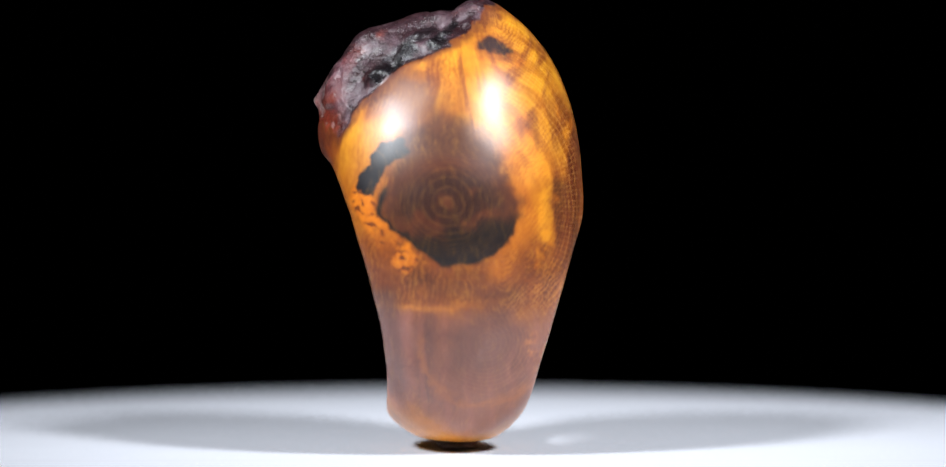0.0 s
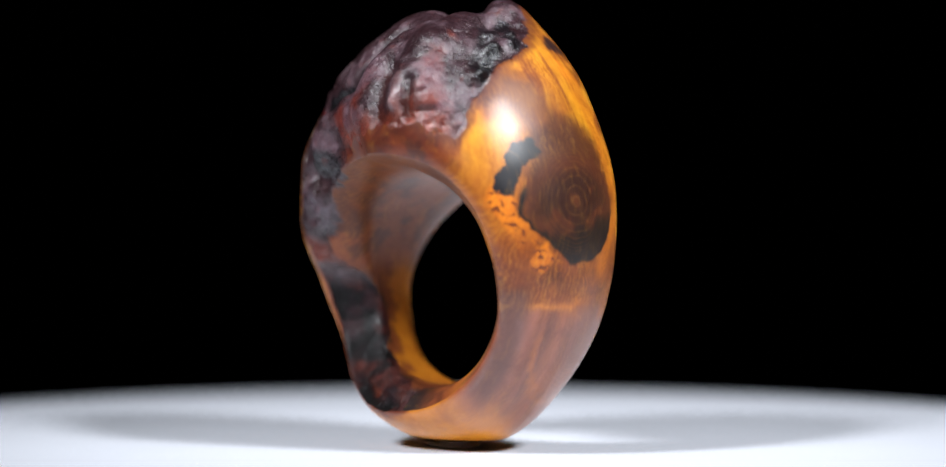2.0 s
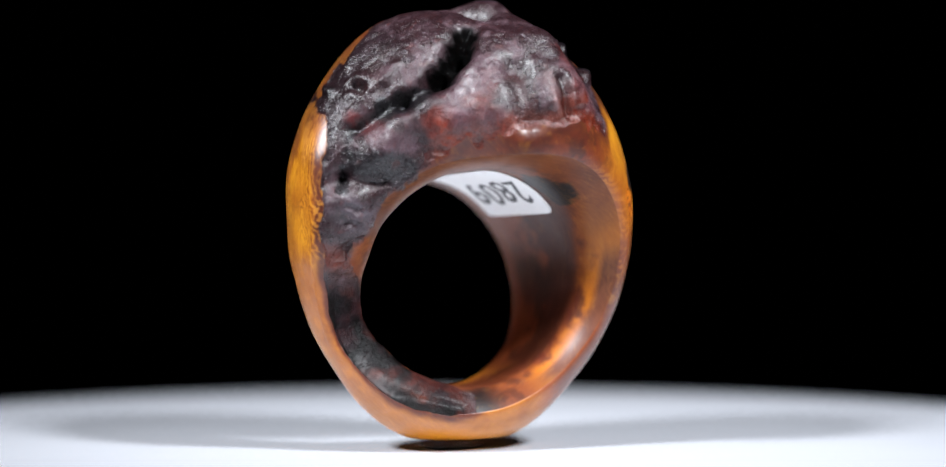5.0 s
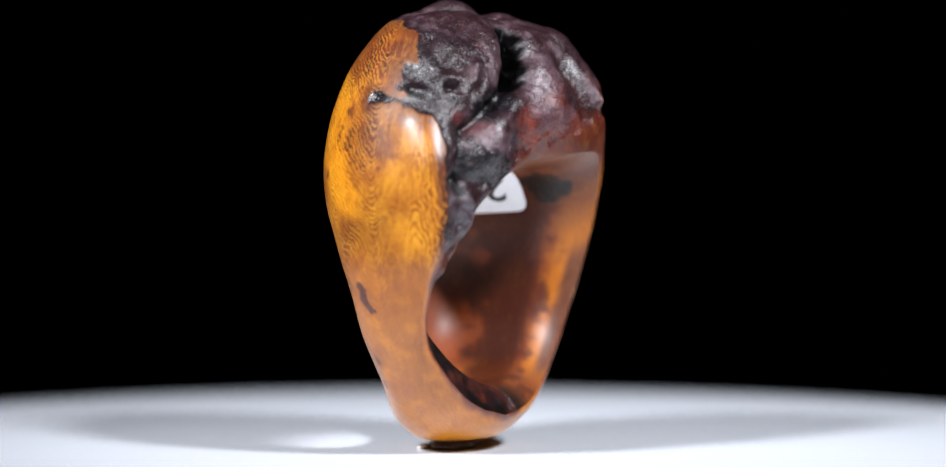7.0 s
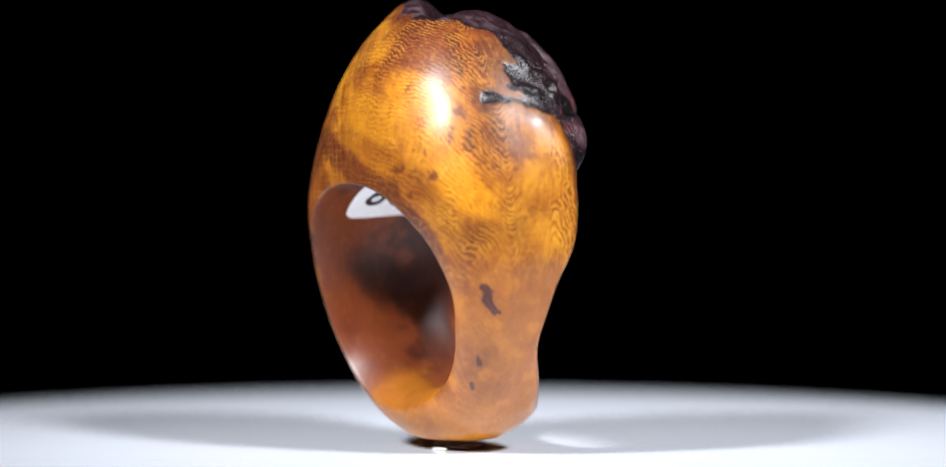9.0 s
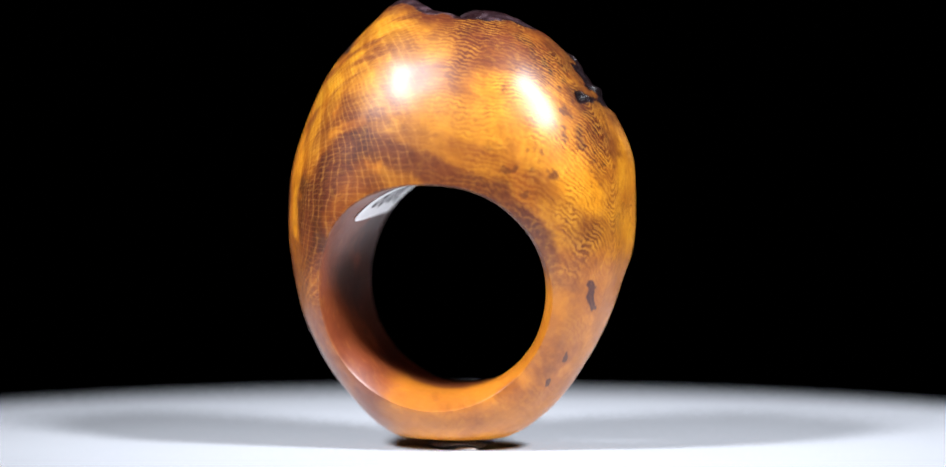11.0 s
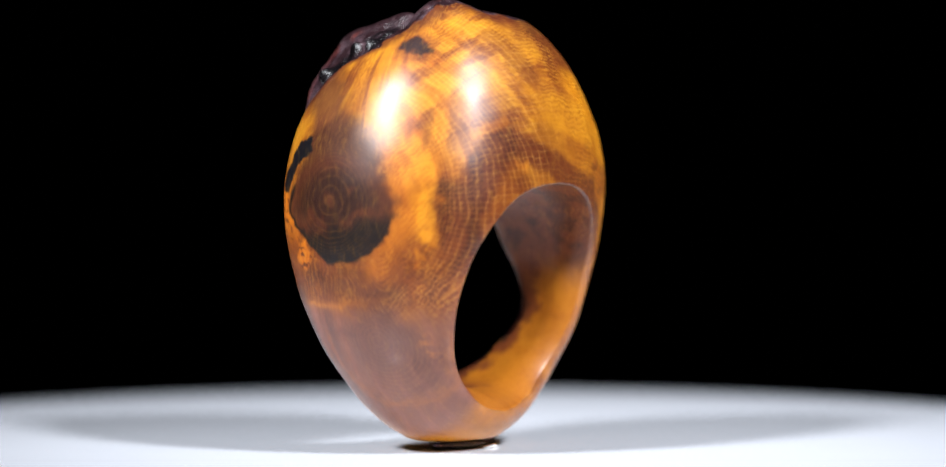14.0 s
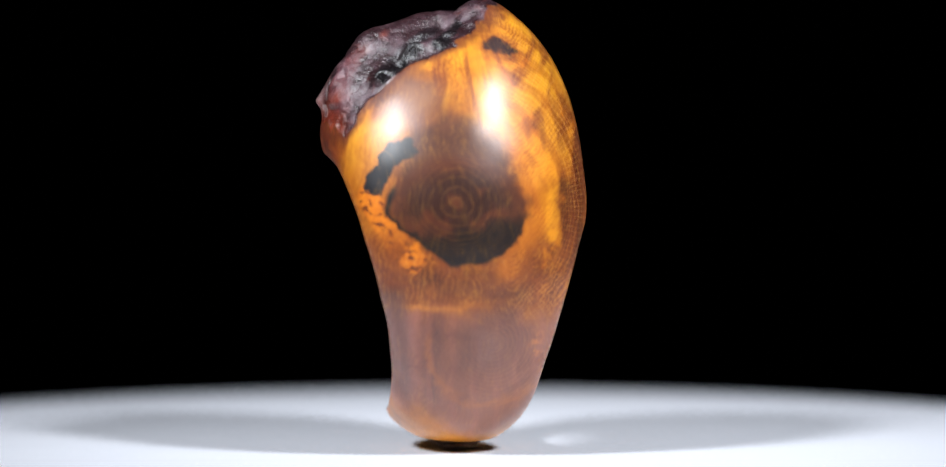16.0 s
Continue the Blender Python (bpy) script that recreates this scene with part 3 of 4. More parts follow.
# mauve-brown wood between the bark and the knot, gold sweeping round its other side
veil = np.min([capsule(SMOOTH, (8.6, -8.2, 33.0), (10.9, -5.8, 31.8)), capsule(SMOOTH, (10.9, -5.8, 31.8), (13.1, -3.8, 29.3)), capsule(SMOOTH, (13.1, -3.8, 29.3), (14.6, -1.6, 26.2))], 0)
C = blend(C, 0.8 * ramp(np.exp(-((veil / 2.8) ** 2)) + 0.22 * n2, 0.20, 0.85), (0.185, 0.068, 0.028))
figure = figure * (1 - 0.6 * np.exp(-((veil / 3.0) ** 2)))
sweep = np.min([capsule(SMOOTH, (10.9, 1.6, 33.9), (12.7, 3.2, 28.5)), capsule(SMOOTH, (12.7, 3.2, 28.5), (14.0, 5.0, 21.0)), capsule(SMOOTH, (14.0, 5.0, 21.0), (14.4, 2.6, 16.6))], 0)
C = blend(C, 0.5 * ramp(np.exp(-((sweep / 1.3) ** 2)) + 0.2 * n2, 0.15, 0.95), (0.48, 0.180, 0.020))
C = blend(C, 0.75 * right * np.exp(-((capsule(SMOOTH, (14.4, -3.0, 15.0), (13.6, 3.8, 14.2)) / 1.0) ** 2)), (0.20, 0.068, 0.016))
# the great knot
dy, dz = Y + 1.4 + 0.35 * n2, Z - 21.4 + 0.25 * n2
kd = np.sqrt((dy / np.where(dy > 0, 5.8, 6.5)) ** 2 + (dz / np.where(dz > 0, 5.0, 4.4)) ** 2)
kd = np.maximum(kd, np.where(right > 0, ((-dy) * 0.62 - dz * 0.80) / 4.1, 0)) + (1 - ramp(X, 6.0, 9.0)) * 5
halo = right * (1 - ramp(np.sqrt(((Y + 2.0) / 5.6) ** 2 + ((Z - 24.4) / 5.4) ** 2) + 0.15 * n2, 0.70, 1.10)) * (X > 6)
C = blend(C, 0.88 * halo * (Z > 20), (0.125, 0.042, 0.015))
C = blend(C, 1 - ramp(kd + 0.04 * n1 + 0.05 * n2, 0.84 + 0.10 * ramp(-dz, -1, 2), 1.10 - 0.07 * ramp(-dz, -1, 2)), (0.145, 0.047, 0.016))
C = blend(C, (1 - ramp(kd, 0.55, 0.95)) * ramp(n2, -0.5, 0.2), (0.085, 0.028, 0.012))
C = blend(C, 0.6 * (1 - ramp(np.hypot(Y + 1.9, Z - 22.3) + 0.2 * n1, 0.3, 0.8)) * right, (0.17, 0.060, 0.020))
C = blend(C, 0.85 * (1 - ramp(kd + 0.04 * n1, 0.95, 1.0)) * ramp(1.2 * -dz + 0.25 * dy + 0.9 * n2, 0.8, 3.0), (0.012, 0.007, 0.006))
edge = np.exp(-(((kd - 0.97) / 0.045) ** 2)) * ramp(-0.7 * dz - 0.5 * dy + n2, 0.8, 2.2)
C = blend(C, edge, (0.008, 0.006, 0.006))
# black inclusion beside the knot
inc = capsule(SMOOTH, (12.9, -6.9, 26.8), (12.7, -8.6, 24.0)) + 0.45 * fbm(SMOOTH, 1.1, 3, 90)
inc = np.minimum(inc, capsule(SMOOTH, (13.4, -6.2, 27.0), (12.9, -7.2, 26.6)) + 0.4 * fbm(SMOOTH, 1.1, 3, 90) + 0.1)
C = blend(C, 1 - ramp(inc, 0.82, 1.05), (0.010, 0.010, 0.013))
eye = capsule(SMOOTH, (9.1, 2.2, 35.9), (9.2, 3.4, 35.5)) + 0.5 * n1 + 0.3 * n2
C = blend(C, 0.7 * (1 - ramp(eye, 0.8, 2.4)), (0.24, 0.070, 0.016))
C = blend(C, 1 - ramp(eye, 0.45, 1.15), (0.070, 0.024, 0.020))
# dark eyes and flecks
for a, b, r, tone in (((-13.5, 4.5, 14.9), (-13.3, 3.7, 13.0), 0.46, (0.150, 0.050, 0.026)), ((-11.2, 4.0, 9.0), (-11.0, 3.7, 8.2), 0.2, (0.19, 0.075, 0.03)),
                      ((-9.5, 3.6, 6.5), (-9.3, 3.5, 6.0), 0.18, (0.18, 0.07, 0.03)), ((-9.4, 4.9, 34.3), (-9.8, 4.9, 33.4), 0.4, (0.15, 0.04, 0.012)), ((7.0, -9.3, 27.6), (7.2, -11.6, 27.3), 0.22, (0.05, 0.02, 0.015)),
                      ((8.0, -11.2, 27.4), (8.1, -11.2, 27.1), 0.25, (0.03, 0.015, 0.015)), ((-5.6, 8.6, 31.0), (-6.0, 8.6, 30.8), 0.2, (0.1, 0.03, 0.01))):
    C = blend(C, 1 - ramp(capsule(SMOOTH, a, b) + 0.75 * n1 * r, r * 0.75, r * 1.15), tone)
pocks = ramp(perlin(SMOOTH / 0.5, 130), 0.55, 0.75) * np.exp(-((capsule(SMOOTH, (9.3, -6.6, 7.4), (7.0, -6.4, 3.2)) / 0.8) ** 2))
C = blend(C, pocks, (0.06, 0.025, 0.012))
# honey-coloured foot
foot = (1 - ramp(Z + 0.6 * n2, 2.2, 6.0)) * (1 - ramp(X + 0.6 * Y, 4.5, 8.0))
C = blend(C, 0.8 * foot, (0.40, 0.165, 0.026))
C = blend(C, 0.6 * foot * (1 - ramp(Z, 1.0, 2.4)), (0.55, 0.24, 0.02))
# front rim: red-brown under the bark, gold down the knot side
rim = ramp(-QQ + 0.05 * n2, 0.70, 0.84) * (~INSIDE) * ramp(TT, 42, 62) * (1 - ramp(TT, 185, 205))
C = blend(C, 0.9 * rim, (0.20, 0.050, 0.016))
C = blend(C, 0.8 * rim * ramp(n2 + 0.4 * n1, -0.1, 0.5), (0.115, 0.030, 0.013))
C = blend(C, 0.8 * ramp(bark + 0.25 * n2, -1.9, -0.1) * (1 - INSIDE), (0.15, 0.038, 0.013))
C = blend(C, 0.85 * ramp(bark + 0.2 * n2, -3.2, -0.6) * ramp(TT, 128, 142) * (1 - ramp(TT, 255, 275)) * (1 - INSIDE), (0.17, 0.045, 0.015))
C = blend(C, 0.75 * np.exp(-((capsule(SMOOTH, (-13.8, -2.6, 17.4), (-11.0, -2.8, 16.6)) / 0.9) ** 2)), (0.20, 0.07, 0.035))
C = blend(C, 0.85 * ramp(-QQ, 0.45, 0.62) * (~INSIDE) * (1 - ramp(np.abs((TT + 180) % 360 - 158), 26, 40)) * (1 - ramp(Z, 14.2, 15.4)), (0.185, 0.078, 0.044))
low_front = ramp(-QQ, 0.80, 0.97) * ramp(TT, 285, 305) * (~INSIDE) * (1 - ramp(TT, 335, 350))
C = blend(C, 0.7 * low_front, (0.28, 0.085, 0.018))
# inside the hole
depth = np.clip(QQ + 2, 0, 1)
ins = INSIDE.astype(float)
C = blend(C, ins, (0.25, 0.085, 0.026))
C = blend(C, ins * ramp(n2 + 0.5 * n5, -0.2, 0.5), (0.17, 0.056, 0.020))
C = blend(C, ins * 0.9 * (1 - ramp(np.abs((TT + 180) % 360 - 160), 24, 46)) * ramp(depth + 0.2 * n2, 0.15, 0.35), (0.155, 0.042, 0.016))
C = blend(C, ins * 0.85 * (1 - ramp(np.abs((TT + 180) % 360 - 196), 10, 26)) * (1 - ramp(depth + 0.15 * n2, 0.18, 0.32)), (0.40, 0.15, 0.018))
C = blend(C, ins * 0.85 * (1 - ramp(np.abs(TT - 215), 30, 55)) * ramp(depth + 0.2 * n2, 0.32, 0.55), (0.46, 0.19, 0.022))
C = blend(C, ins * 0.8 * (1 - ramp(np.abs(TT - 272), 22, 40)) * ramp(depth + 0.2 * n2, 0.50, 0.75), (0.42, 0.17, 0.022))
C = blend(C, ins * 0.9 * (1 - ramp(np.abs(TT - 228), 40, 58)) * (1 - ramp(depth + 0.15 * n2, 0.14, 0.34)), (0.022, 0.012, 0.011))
side = (1 - ramp(np.abs((TT + 180) % 360 - 172), 40, 62))
C = blend(C, ins * 0.9 * side * (1 - ramp(depth + 0.1 * n2, 0.10, 0.20)), (0.46, 0.18, 0.018))
C = blend(C, ins * 0.6 * side * np.exp(-(((depth - 0.22) / 0.07) ** 2)), (0.20, 0.050, 0.014))
C = blend(C, ins * 0.75 * (1 - ramp(np.abs(TT - 84), 50, 75)) * (1 - ramp(depth + 0.1 * n2, 0.10, 0.22)), (0.24, 0.085, 0.022))
around = np.abs((TT + 180) % 360 - 180)
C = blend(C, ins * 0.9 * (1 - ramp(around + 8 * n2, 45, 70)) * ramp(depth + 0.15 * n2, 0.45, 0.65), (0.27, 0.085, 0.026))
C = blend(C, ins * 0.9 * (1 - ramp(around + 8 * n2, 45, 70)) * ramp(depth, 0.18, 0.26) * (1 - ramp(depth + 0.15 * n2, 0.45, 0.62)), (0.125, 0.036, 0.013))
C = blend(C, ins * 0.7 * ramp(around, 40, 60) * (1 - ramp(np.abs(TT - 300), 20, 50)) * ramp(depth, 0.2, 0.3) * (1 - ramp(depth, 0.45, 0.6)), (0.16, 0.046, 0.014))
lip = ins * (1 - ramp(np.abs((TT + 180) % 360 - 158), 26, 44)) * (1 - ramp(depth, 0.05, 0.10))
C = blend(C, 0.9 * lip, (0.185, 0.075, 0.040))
C = blend(C, ins * 0.8 * (1 - ramp(capsule(SMOOTH, (9.3, 3.4, 15.6), (9.1, 1.6, 14.6)) + 0.9 * n2, 0.8, 3.6)), (0.085, 0.028, 0.014))
C = blend(C, ins * (1 - ramp(capsule(SMOOTH, (4.8, -6.2, 23.6), (6.4, -7.2, 23.0)) + 0.5 * n1, 1.3, 2.0)), (0.010, 0.009, 0.010))
figure = figure * (1 - 0.75 * ins) * (1 - 0.8 * rim)
speck = ramp(fbm(SMOOTH, 1.3, 3, 160) + 0.5 * n5, 0.35, 0.75) * ramp(-X, 4.0, 8.0) * ramp(Z, 19.0, 24.0) * (~INSIDE)
C = blend(C, 0.7 * speck * ramp(Y, -2.0, 3.0), (0.17, 0.050, 0.012))
# bark tones: mauve-grey skin, red where the skin is thin, hollow and crevices painted dark as shade
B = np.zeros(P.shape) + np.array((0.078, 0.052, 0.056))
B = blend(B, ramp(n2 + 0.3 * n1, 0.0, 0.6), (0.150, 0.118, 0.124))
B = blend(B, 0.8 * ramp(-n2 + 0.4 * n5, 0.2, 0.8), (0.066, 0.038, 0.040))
for a, b, r, k, tone in (((-5.8, -8.4, 29.0), (-4.4, -9.4, 28.4), 1.8, 0.8, (0.22, 0.080, 0.060)), ((-1.4, -9.0, 33.0), (-2.4, -10.0, 30.6), 1.0, 0.6, (0.16, 0.055, 0.045)), ((6.0, -11.2, 31.4), (6.8, -11.2, 29.6), 1.6, 0.7, (0.19, 0.085, 0.075)),
                         ((7.4, -11.4, 28.8), (5.6, -12.6, 28.6), 0.8, 0.8, (0.27, 0.090, 0.030)), ((4.4, -6.0, 36.0), (5.2, -9.0, 34.0), 0.9, 0.6, (0.18, 0.055, 0.040)), ((-12.0, -4.2, 29.0), (-10.6, -5.4, 28.6), 0.8, 0.5, (0.17, 0.05, 0.045)),
                         ((3.0, -11.3, 33.0), (3.7, -12.9, 28.8), 0.55, 0.7, (0.22, 0.16, 0.155)), ((-13.0, -3.9, 21.6), (-11.6, -4.9, 20.2), 1.6, 0.5, (0.11, 0.10, 0.105)), ((-9.6, -2.6, 8.2), (-6.0, -5.0, 5.4), 0.3, 0.9, (0.27, 0.10, 0.045)),
                         ((-9.2, -6.2, 31.0), (-7.6, -7.0, 31.0), 0.9, 0.7, (0.020, 0.020, 0.022)), ((8.3, -7.0, 33.8), (6.4, -2.9, 37.5), 0.9, 0.7, (0.028, 0.027, 0.030)),
                         ((0.9, -10.6, 33.6), (1.5, -12.6, 29.6), 0.8, 0.6, (0.035, 0.020, 0.022))):
    B = blend(B, k * ramp(np.exp(-((capsule(SMOOTH, a, b) / r) ** 2)) + 0.25 * n1, 0.15, 0.6), tone)
mauve, red, umber, coal = (0.200, 0.155, 0.165), (0.225, 0.085, 0.060), (0.085, 0.042, 0.040), (0.026, 0.022, 0.026)
for a, b, r, k, tone in (((-4.2, -9.4, 29.2), (-0.6, -11.2, 28.8), 1.3, 0.8, mauve), ((-10.6, -5.8, 27.6), (-8.4, -6.8, 27.2), 1.0, 0.7, mauve), ((-0.8, -4.4, 37.2), (1.6, -6.4, 36.0), 0.9, 0.7, mauve), ((2.6, -9.8, 34.0), (3.2, -12.0, 30.4), 0.45, 0.9, (0.26, 0.21, 0.21)),
                         ((5.2, -9.6, 33.4), (6.8, -10.8, 31.0), 1.3, 0.6, (0.23, 0.15, 0.155)), ((-12.8, -4.6, 22.0), (-11.4, -4.9, 20.4), 1.1, 0.6, (0.15, 0.135, 0.145)), ((-12.4, -5.0, 25.6), (-8.6, -6.6, 25.2), 1.2, 0.85, coal), ((-7.0, -6.6, 31.6), (-9.8, -5.4, 30.2), 1.1, 0.9, coal),
                         ((0.6, -10.2, 33.0), (1.0, -11.8, 30.0), 1.0, 0.8, umber), ((-9.0, -2.6, 35.0), (-10.8, -3.2, 32.8), 1.0, 0.5, umber), ((-3.8, -8.8, 30.8), (-2.8, -9.4, 31.2), 0.6, 0.9, red), ((-6.0, -8.4, 29.6), (-5.8, -8.4, 28.4), 0.5, 0.8, red), ((4.8, -6.6, 35.9), (3.6, -3.8, 37.8), 0.7, 0.7, red),
                         ((5.4, -12.2, 29.4), (7.4, -11.0, 29.0), 0.7, 0.9, red), ((6.6, -10.8, 31.0), (6.2, -11.0, 30.6), 0.5, 0.8, red), ((-12.6, -3.6, 29.6), (-11.4, -4.6, 29.2), 0.5, 0.7, (0.20, 0.05, 0.05))):
    B = blend(B, k * ramp(np.exp(-((capsule(SMOOTH, a, b) / r) ** 2)) + 0.25 * n1, 0.15, 0.65), tone)
B = blend(B, 0.7 * ramp(np.exp(-((capsule(SMOOTH, face(-1.4, 34.0), face(-4.6, 30.6)) / 1.5) ** 2)) + 0.2 * n1, 0.1, 0.8), (0.185, 0.140, 0.150))
# the hollow's black is its deep shade put into the colour
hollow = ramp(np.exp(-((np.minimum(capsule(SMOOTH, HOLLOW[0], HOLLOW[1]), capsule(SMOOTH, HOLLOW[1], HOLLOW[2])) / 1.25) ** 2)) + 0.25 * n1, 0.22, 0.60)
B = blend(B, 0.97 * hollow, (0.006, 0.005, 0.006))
# crack shade put in as near-black; the crusty knobs share the tone
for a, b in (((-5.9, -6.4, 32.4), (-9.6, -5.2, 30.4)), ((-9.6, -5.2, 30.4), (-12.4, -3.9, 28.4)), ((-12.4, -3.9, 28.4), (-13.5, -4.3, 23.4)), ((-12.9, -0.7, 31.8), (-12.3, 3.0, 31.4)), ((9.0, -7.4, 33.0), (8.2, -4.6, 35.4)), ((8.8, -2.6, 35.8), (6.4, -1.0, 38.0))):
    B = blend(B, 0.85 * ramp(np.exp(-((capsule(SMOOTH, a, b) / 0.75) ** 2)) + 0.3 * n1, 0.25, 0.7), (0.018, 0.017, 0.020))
thin = (1 - ramp((QX - q_in) * span + 0.7 * n2, 0.0, 1.8)) * ramp(TT, 50, 60) * (1 - ramp(TT, 112, 128))
B = blend(B, 0.7 * thin, (0.215, 0.070, 0.034))
charred = ramp(TT, 176, 186) * (1 - ramp(TT, 258, 270))
B = blend(B, np.clip(0.9 * charred * ramp(n2, -0.9, 0.0), 0, 1), (0.010, 0.008, 0.010))
B = blend(B, 0.65 * charred * ramp(n5 + 0.5 * n2, 0.05, 0.55), (0.150, 0.062, 0.046))
B = blend(B, 0.8 * np.exp(-(((TT - 171 + 3 * n2) / 4.5) ** 2)), (0.20, 0.075, 0.045))
B = blend(B, 0.85 * charred * np.exp(-((capsule(SMOOTH, (-10.2, -2.4, 8.4), (-5.6, -4.6, 5.0)) / 0.35) ** 2)), (0.30, 0.105, 0.040))
tube = (1 - ramp(TT, 148, 172)) * ramp(TT, 104, 112) * ramp(QQ, -0.42, -0.2)
B = blend(B, 0.7 * tube, (0.040, 0.030, 0.033))
C = 1.13 * np.power(np.array((1.15, 1.47, 2.1)) * C, 1.78) + np.array((0.003, 0.002, 0.002))
B = np.power(2.2 * B, 1.6) * np.array((0.37, 0.345, 0.375))
# broad dark and pale years round the knot
years = np.sqrt(((X - 13.5) * 0.75) ** 2 + (Y + 1.9) ** 2 + (Z - 22.3) ** 2) + 0.5 * n5
year_mask = ramp(years, 7.0, 8.5) * (1 - ramp(years, 17.0, 20.0)) * ramp(QQ, 0.05, 0.25) * ramp(X, -1.0, 3.0) * (~INSIDE) * ramp(Z, 14.0, 18.0)
C = C * (1 - np.array((0.26, 0.38, 0.42)) * (year_mask * ramp(np.sin(2 * math.pi * years / 2.3 + 0.8 * n2), -0.1, 0.8))[..., None])
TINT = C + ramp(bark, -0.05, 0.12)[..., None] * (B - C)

# growth-ring distances and rays, in millimetres round their hearts
spine = np.sqrt(((X - 13.5) * 0.75) ** 2 + (Y + 1.9) ** 2 + (Z - 22.3) ** 2) + 0.10 * n2
spine = spine + 0.35 * np.sin(1.3 * spine)
near_knot = right * (1 - ramp(np.sqrt(dy**2 + (dz - 1) ** 2), 8.0, 10.0)) * (X > 5)
rings = np.where((low_right > 0.02), second * low_right + spine * (1 - low_right), spine)
outer = ramp(spine, 8.5, 10.5) * (1 - ramp(spine, 18.0, 21.0)) * ramp(QQ, 0.05, 0.3) * ramp(X, -1.0, 3.0) * (~INSIDE) * (1 - 0.85 * low_right)
ringy = 1.0 * outer + 0.20 * near_knot * (1 - ramp(kd, 1.0, 1.6)) + 0.22 * low_right * (1 - ramp(second, 3.5, 6.0)) + 0.12 * right * (1 - ramp(kd, 0.7, 1.0)) + 0.25 * heart
ringy = 0.46 * np.clip(ringy, 0, 1) * (1 - ins * 0.7) * ramp(inc, 1.0, 1.3) * ramp(eye, 0.9, 1.6)
rays = np.arctan2(Z - 22.0, Y + 1.5)
FIELDS = {"hair": hair, "inner": ins, "figure": np.clip(figure, 0, 1) * (1 - ramp(1 - kd, -0.1, 0.05)) * ramp(inc, 1.0, 1.3), "char_shade": np.clip(hollow + 0.7 * charred, 0, 1), "rings": rings, "ringy": ringy, "rays": rays}


def grid_mesh(name, keep, material, parent, label):
    """The faces of the grid picked by keep, as one mesh part with the fields as attributes."""
    nt, ns = P.shape[:2]
    idx = np.arange(nt * ns).reshape(nt, ns)
    quads = np.stack([idx, np.roll(idx, -1, 0), np.roll(np.roll(idx, -1, 0), -1, 1), np.roll(idx, -1, 1)], -1)[keep].reshape(-1, 4)
    used, inv = np.unique(quads, return_inverse=True)
    me = bpy.data.meshes.new(name)
    me.from_pydata((P.reshape(-1, 3)[used] * 0.001).tolist(), [], inv.reshape(-1, 4).tolist())
    me.materials.append(material)
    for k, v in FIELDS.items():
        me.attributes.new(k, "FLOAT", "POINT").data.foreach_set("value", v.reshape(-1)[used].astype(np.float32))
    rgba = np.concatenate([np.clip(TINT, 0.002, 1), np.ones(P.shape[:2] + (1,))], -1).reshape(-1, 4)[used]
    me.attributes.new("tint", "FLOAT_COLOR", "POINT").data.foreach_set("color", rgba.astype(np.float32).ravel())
    me.attributes.new("grain", "FLOAT_VECTOR", "POINT").data.foreach_set("vector", P.reshape(-1, 3)[used].astype(np.float32).ravel())
    me.polygons.foreach_set("use_smooth", [True] * len(me.polygons))
    me.normals_split_custom_set_from_vertices(NORMAL.reshape(-1, 3)[used].tolist())
    me.update()
    ob = new(name, me)
    ob.parent = parent
    if label:
        ob["label"] = label
    return ob


finger_ring = tagged(new("finger_ring"), "carved polished burl wood finger ring with dark bark face, standing upright", "ring")
corner = (bark + np.roll(bark, -1, 0) + np.roll(bark, -1, 1) + np.roll(np.roll(bark, -1, 0), -1, 1)) / 4
BARKY = corner > 0.05
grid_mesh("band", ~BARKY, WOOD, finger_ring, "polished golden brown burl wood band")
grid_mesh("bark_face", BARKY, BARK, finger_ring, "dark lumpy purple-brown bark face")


def on_hole(u, v, lift):
    """A point of the hole's roof: u along the ring's axis, v round the hole, both in millimetres, lifted off the wood."""
    deg = np.array([58.0 - math.degrees(v / HR)])
    yf, yb = curve(FRONT, deg)[0], curve(BACK, deg)[0]
    th, y = radians(deg[0]), u
    r = hole_radius((y - yf) / (yb - yf), deg, curve(RIMF, deg), curve(RIMB, deg))[0] - lift
    return Vector((HX + r * math.cos(th), y, HZ + r * math.sin(th) - LEAN * y)) * 0.001


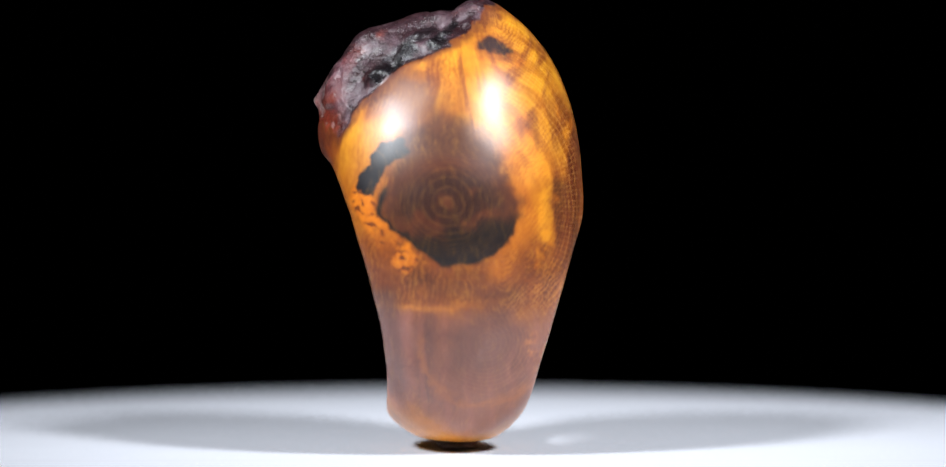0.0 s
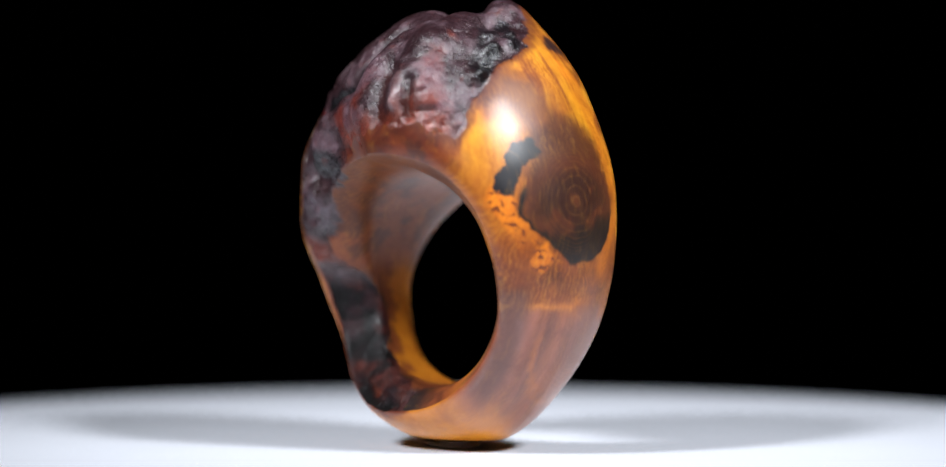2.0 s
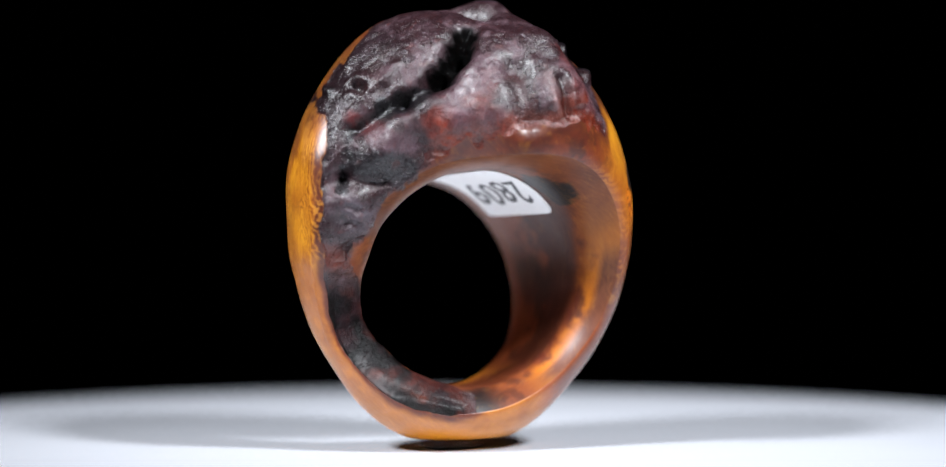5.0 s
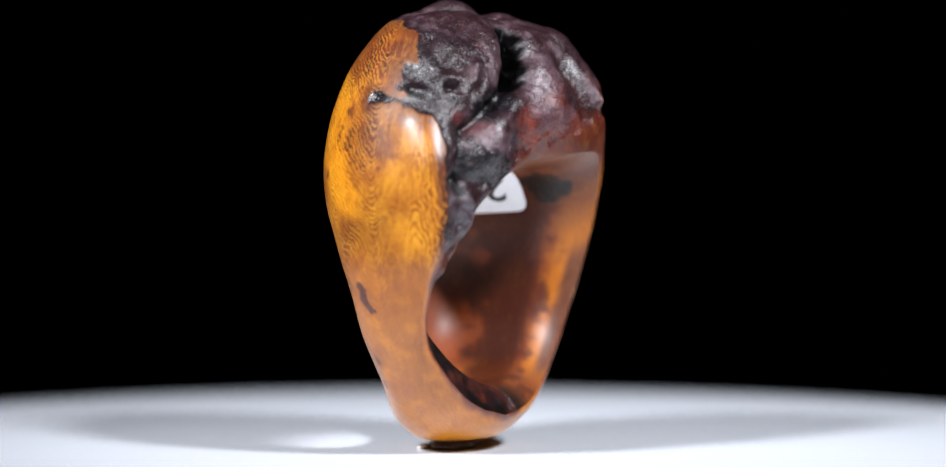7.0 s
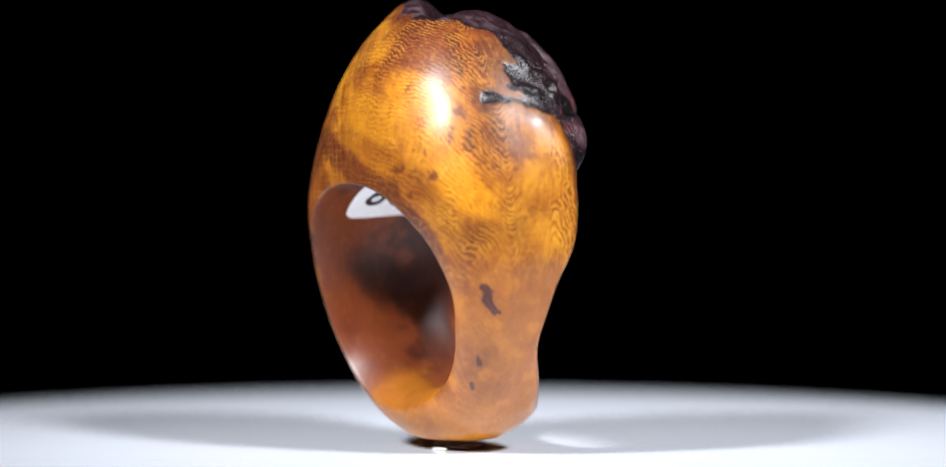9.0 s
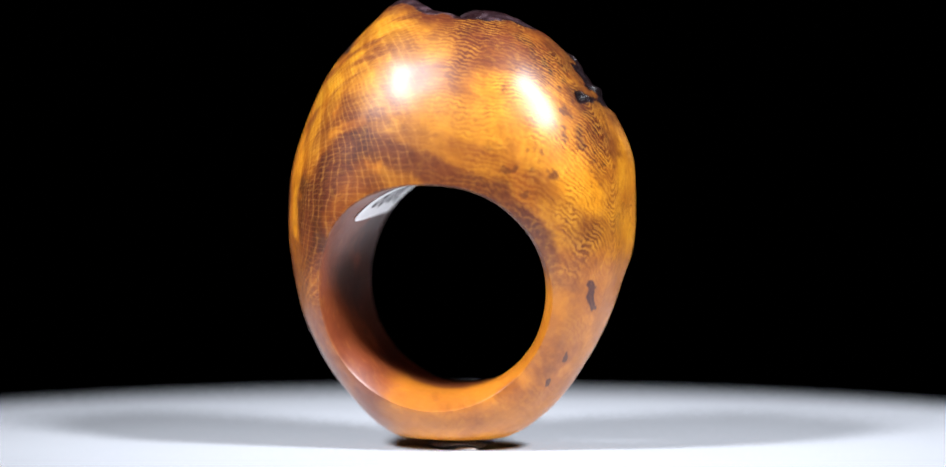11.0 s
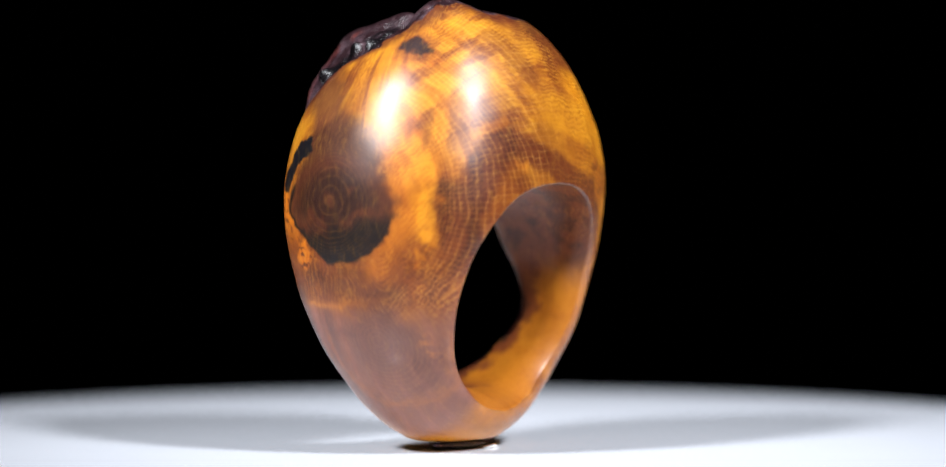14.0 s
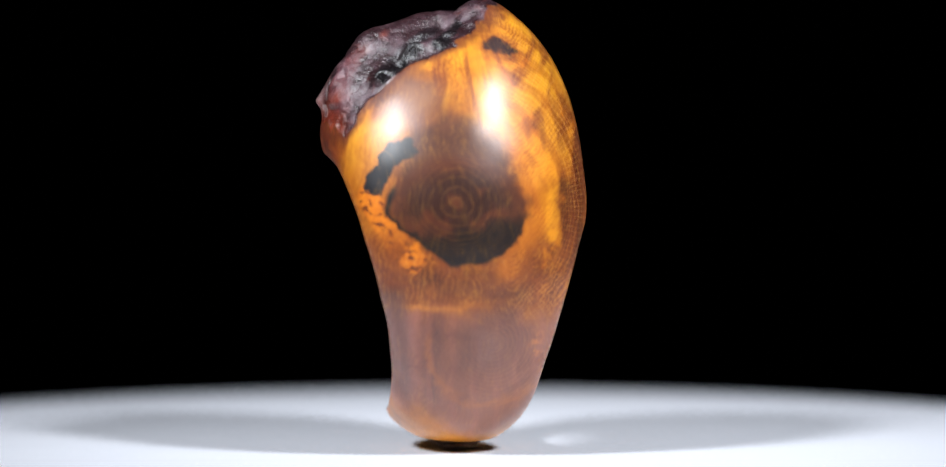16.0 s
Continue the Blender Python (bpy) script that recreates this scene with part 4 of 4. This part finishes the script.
def sticker():
    """The white paper label stuck inside the hole, with its inked number."""
    bm = bmesh.new()
    u0, u1, v0, v1, rad, nu, nv = -4.6, 7.4, -4.9, 3.2, 0.9, 44, 30
    grid = {}
    for lift in (0.10, 0.02):
        for i in range(nu + 1):
            for j in range(nv + 1):
                u, v = u0 + (u1 - u0) * i / nu, v0 + (v1 - v0) * j / nv
                cu, cv = min(max(u, u0 + rad), u1 - rad), min(max(v, v0 + rad), v1 - rad)
                d = math.hypot(u - cu, v - cv)
                m = max(abs(u - cu), abs(v - cv))
                if d > 1e-6:            # corner squares become round corners
                    u, v = cu + (u - cu) * m / d, cv + (v - cv) * m / d
                grid[lift, i, j] = bm.verts.new(on_hole(u, v, lift))
        for i in range(nu):
            for j in range(nv):
                bm.faces.new([grid[lift, i, j], grid[lift, i + 1, j], grid[lift, i + 1, j + 1], grid[lift, i, j + 1]])
    edge = [(i, 0) for i in range(nu)] + [(nu, j) for j in range(nv)] + [(i, nv) for i in range(nu, 0, -1)] + [(0, j) for j in range(nv, 0, -1)]
    for (i, j), (k, l) in zip(edge, edge[1:] + edge[:1]):
        bm.faces.new([grid[0.10, i, j], grid[0.10, k, l], grid[0.02, k, l], grid[0.02, i, j]])
    bmesh.ops.recalc_face_normals(bm, faces=bm.faces)
    paper = part("label", bm, PAPER, finger_ring, "small white paper label with a handwritten number")
    font = bpy.data.curves.new("number", "FONT")
    font.body, font.size, font.shear, font.offset, font.space_character, font.resolution_u = "2809", 4.5, 0.12, 0.05, 1.06, 6
    ob = bpy.data.objects.new("number", font)
    scene.collection.objects.link(ob)
    flat = bpy.data.meshes.new_from_object(ob.evaluated_get(bpy.context.evaluated_depsgraph_get()))
    bpy.data.objects.remove(ob)
    bm = bmesh.new()
    bm.from_mesh(flat)
    bmesh.ops.triangulate(bm, faces=bm.faces)
    for _ in range(2):
        bmesh.ops.subdivide_edges(bm, edges=[e for e in bm.edges if e.calc_length() > 0.5], cuts=1, use_grid_fill=False)
        bmesh.ops.triangulate(bm, faces=bm.faces)
    for v in bm.verts:
        v.co = on_hole(-3.5 + v.co.x + 0.06 * math.sin(3.1 * v.co.y), -1.35 + v.co.y + 0.12 * math.sin(1.3 * v.co.x), 0.13)
    part("number", bm, INK, paper, "black ink digits")


sticker()


def dab(name, label, material, at, size, seed, category):
    """A squeezed lump of mounting wax on the disc."""
    bm = bmesh.new()
    bmesh.ops.create_icosphere(bm, subdivisions=4, radius=1)
    for v in bm.verts:
        k = 1 + 0.30 * noise.noise(v.co * 1.7 + Vector((seed, 0, 0)))
        z = max(-0.75, min(0.75, v.co.z))
        v.co = Vector((v.co.x * size[0] * k, v.co.y * size[1] * k, (z + 0.75) / 1.5 * size[2])) * 0.001
    bm.transform(Matrix.Translation((at[0] * 0.001, at[1] * 0.001, 0.0)))
    return tagged(part(name, bm, material, None), label, category)


wax_dab = dab("wax_dab", "flattened translucent dab of mounting wax under the ring", WAX, (-0.3, 0.2), (2.6, 1.9, 0.62), 2.0, "wax")
wax_crumb = dab("wax_crumb", "small white squeezed-out crumb of mounting wax beside the ring", CRUMB, (-1.7, 2.5), (1.0, 0.5, 0.22), 9.0, "wax")


def motions():
    """The turntable carries the ring round at an even pace."""
    rate = 22.68
    for thing in (turntable, finger_ring, wax_dab, wax_crumb):
        walk(thing, [(0.5 * i, pose(0, 0, 0, 0, 0, rate * (0.5 * i - 3.753))) for i in range(33)])


motions()
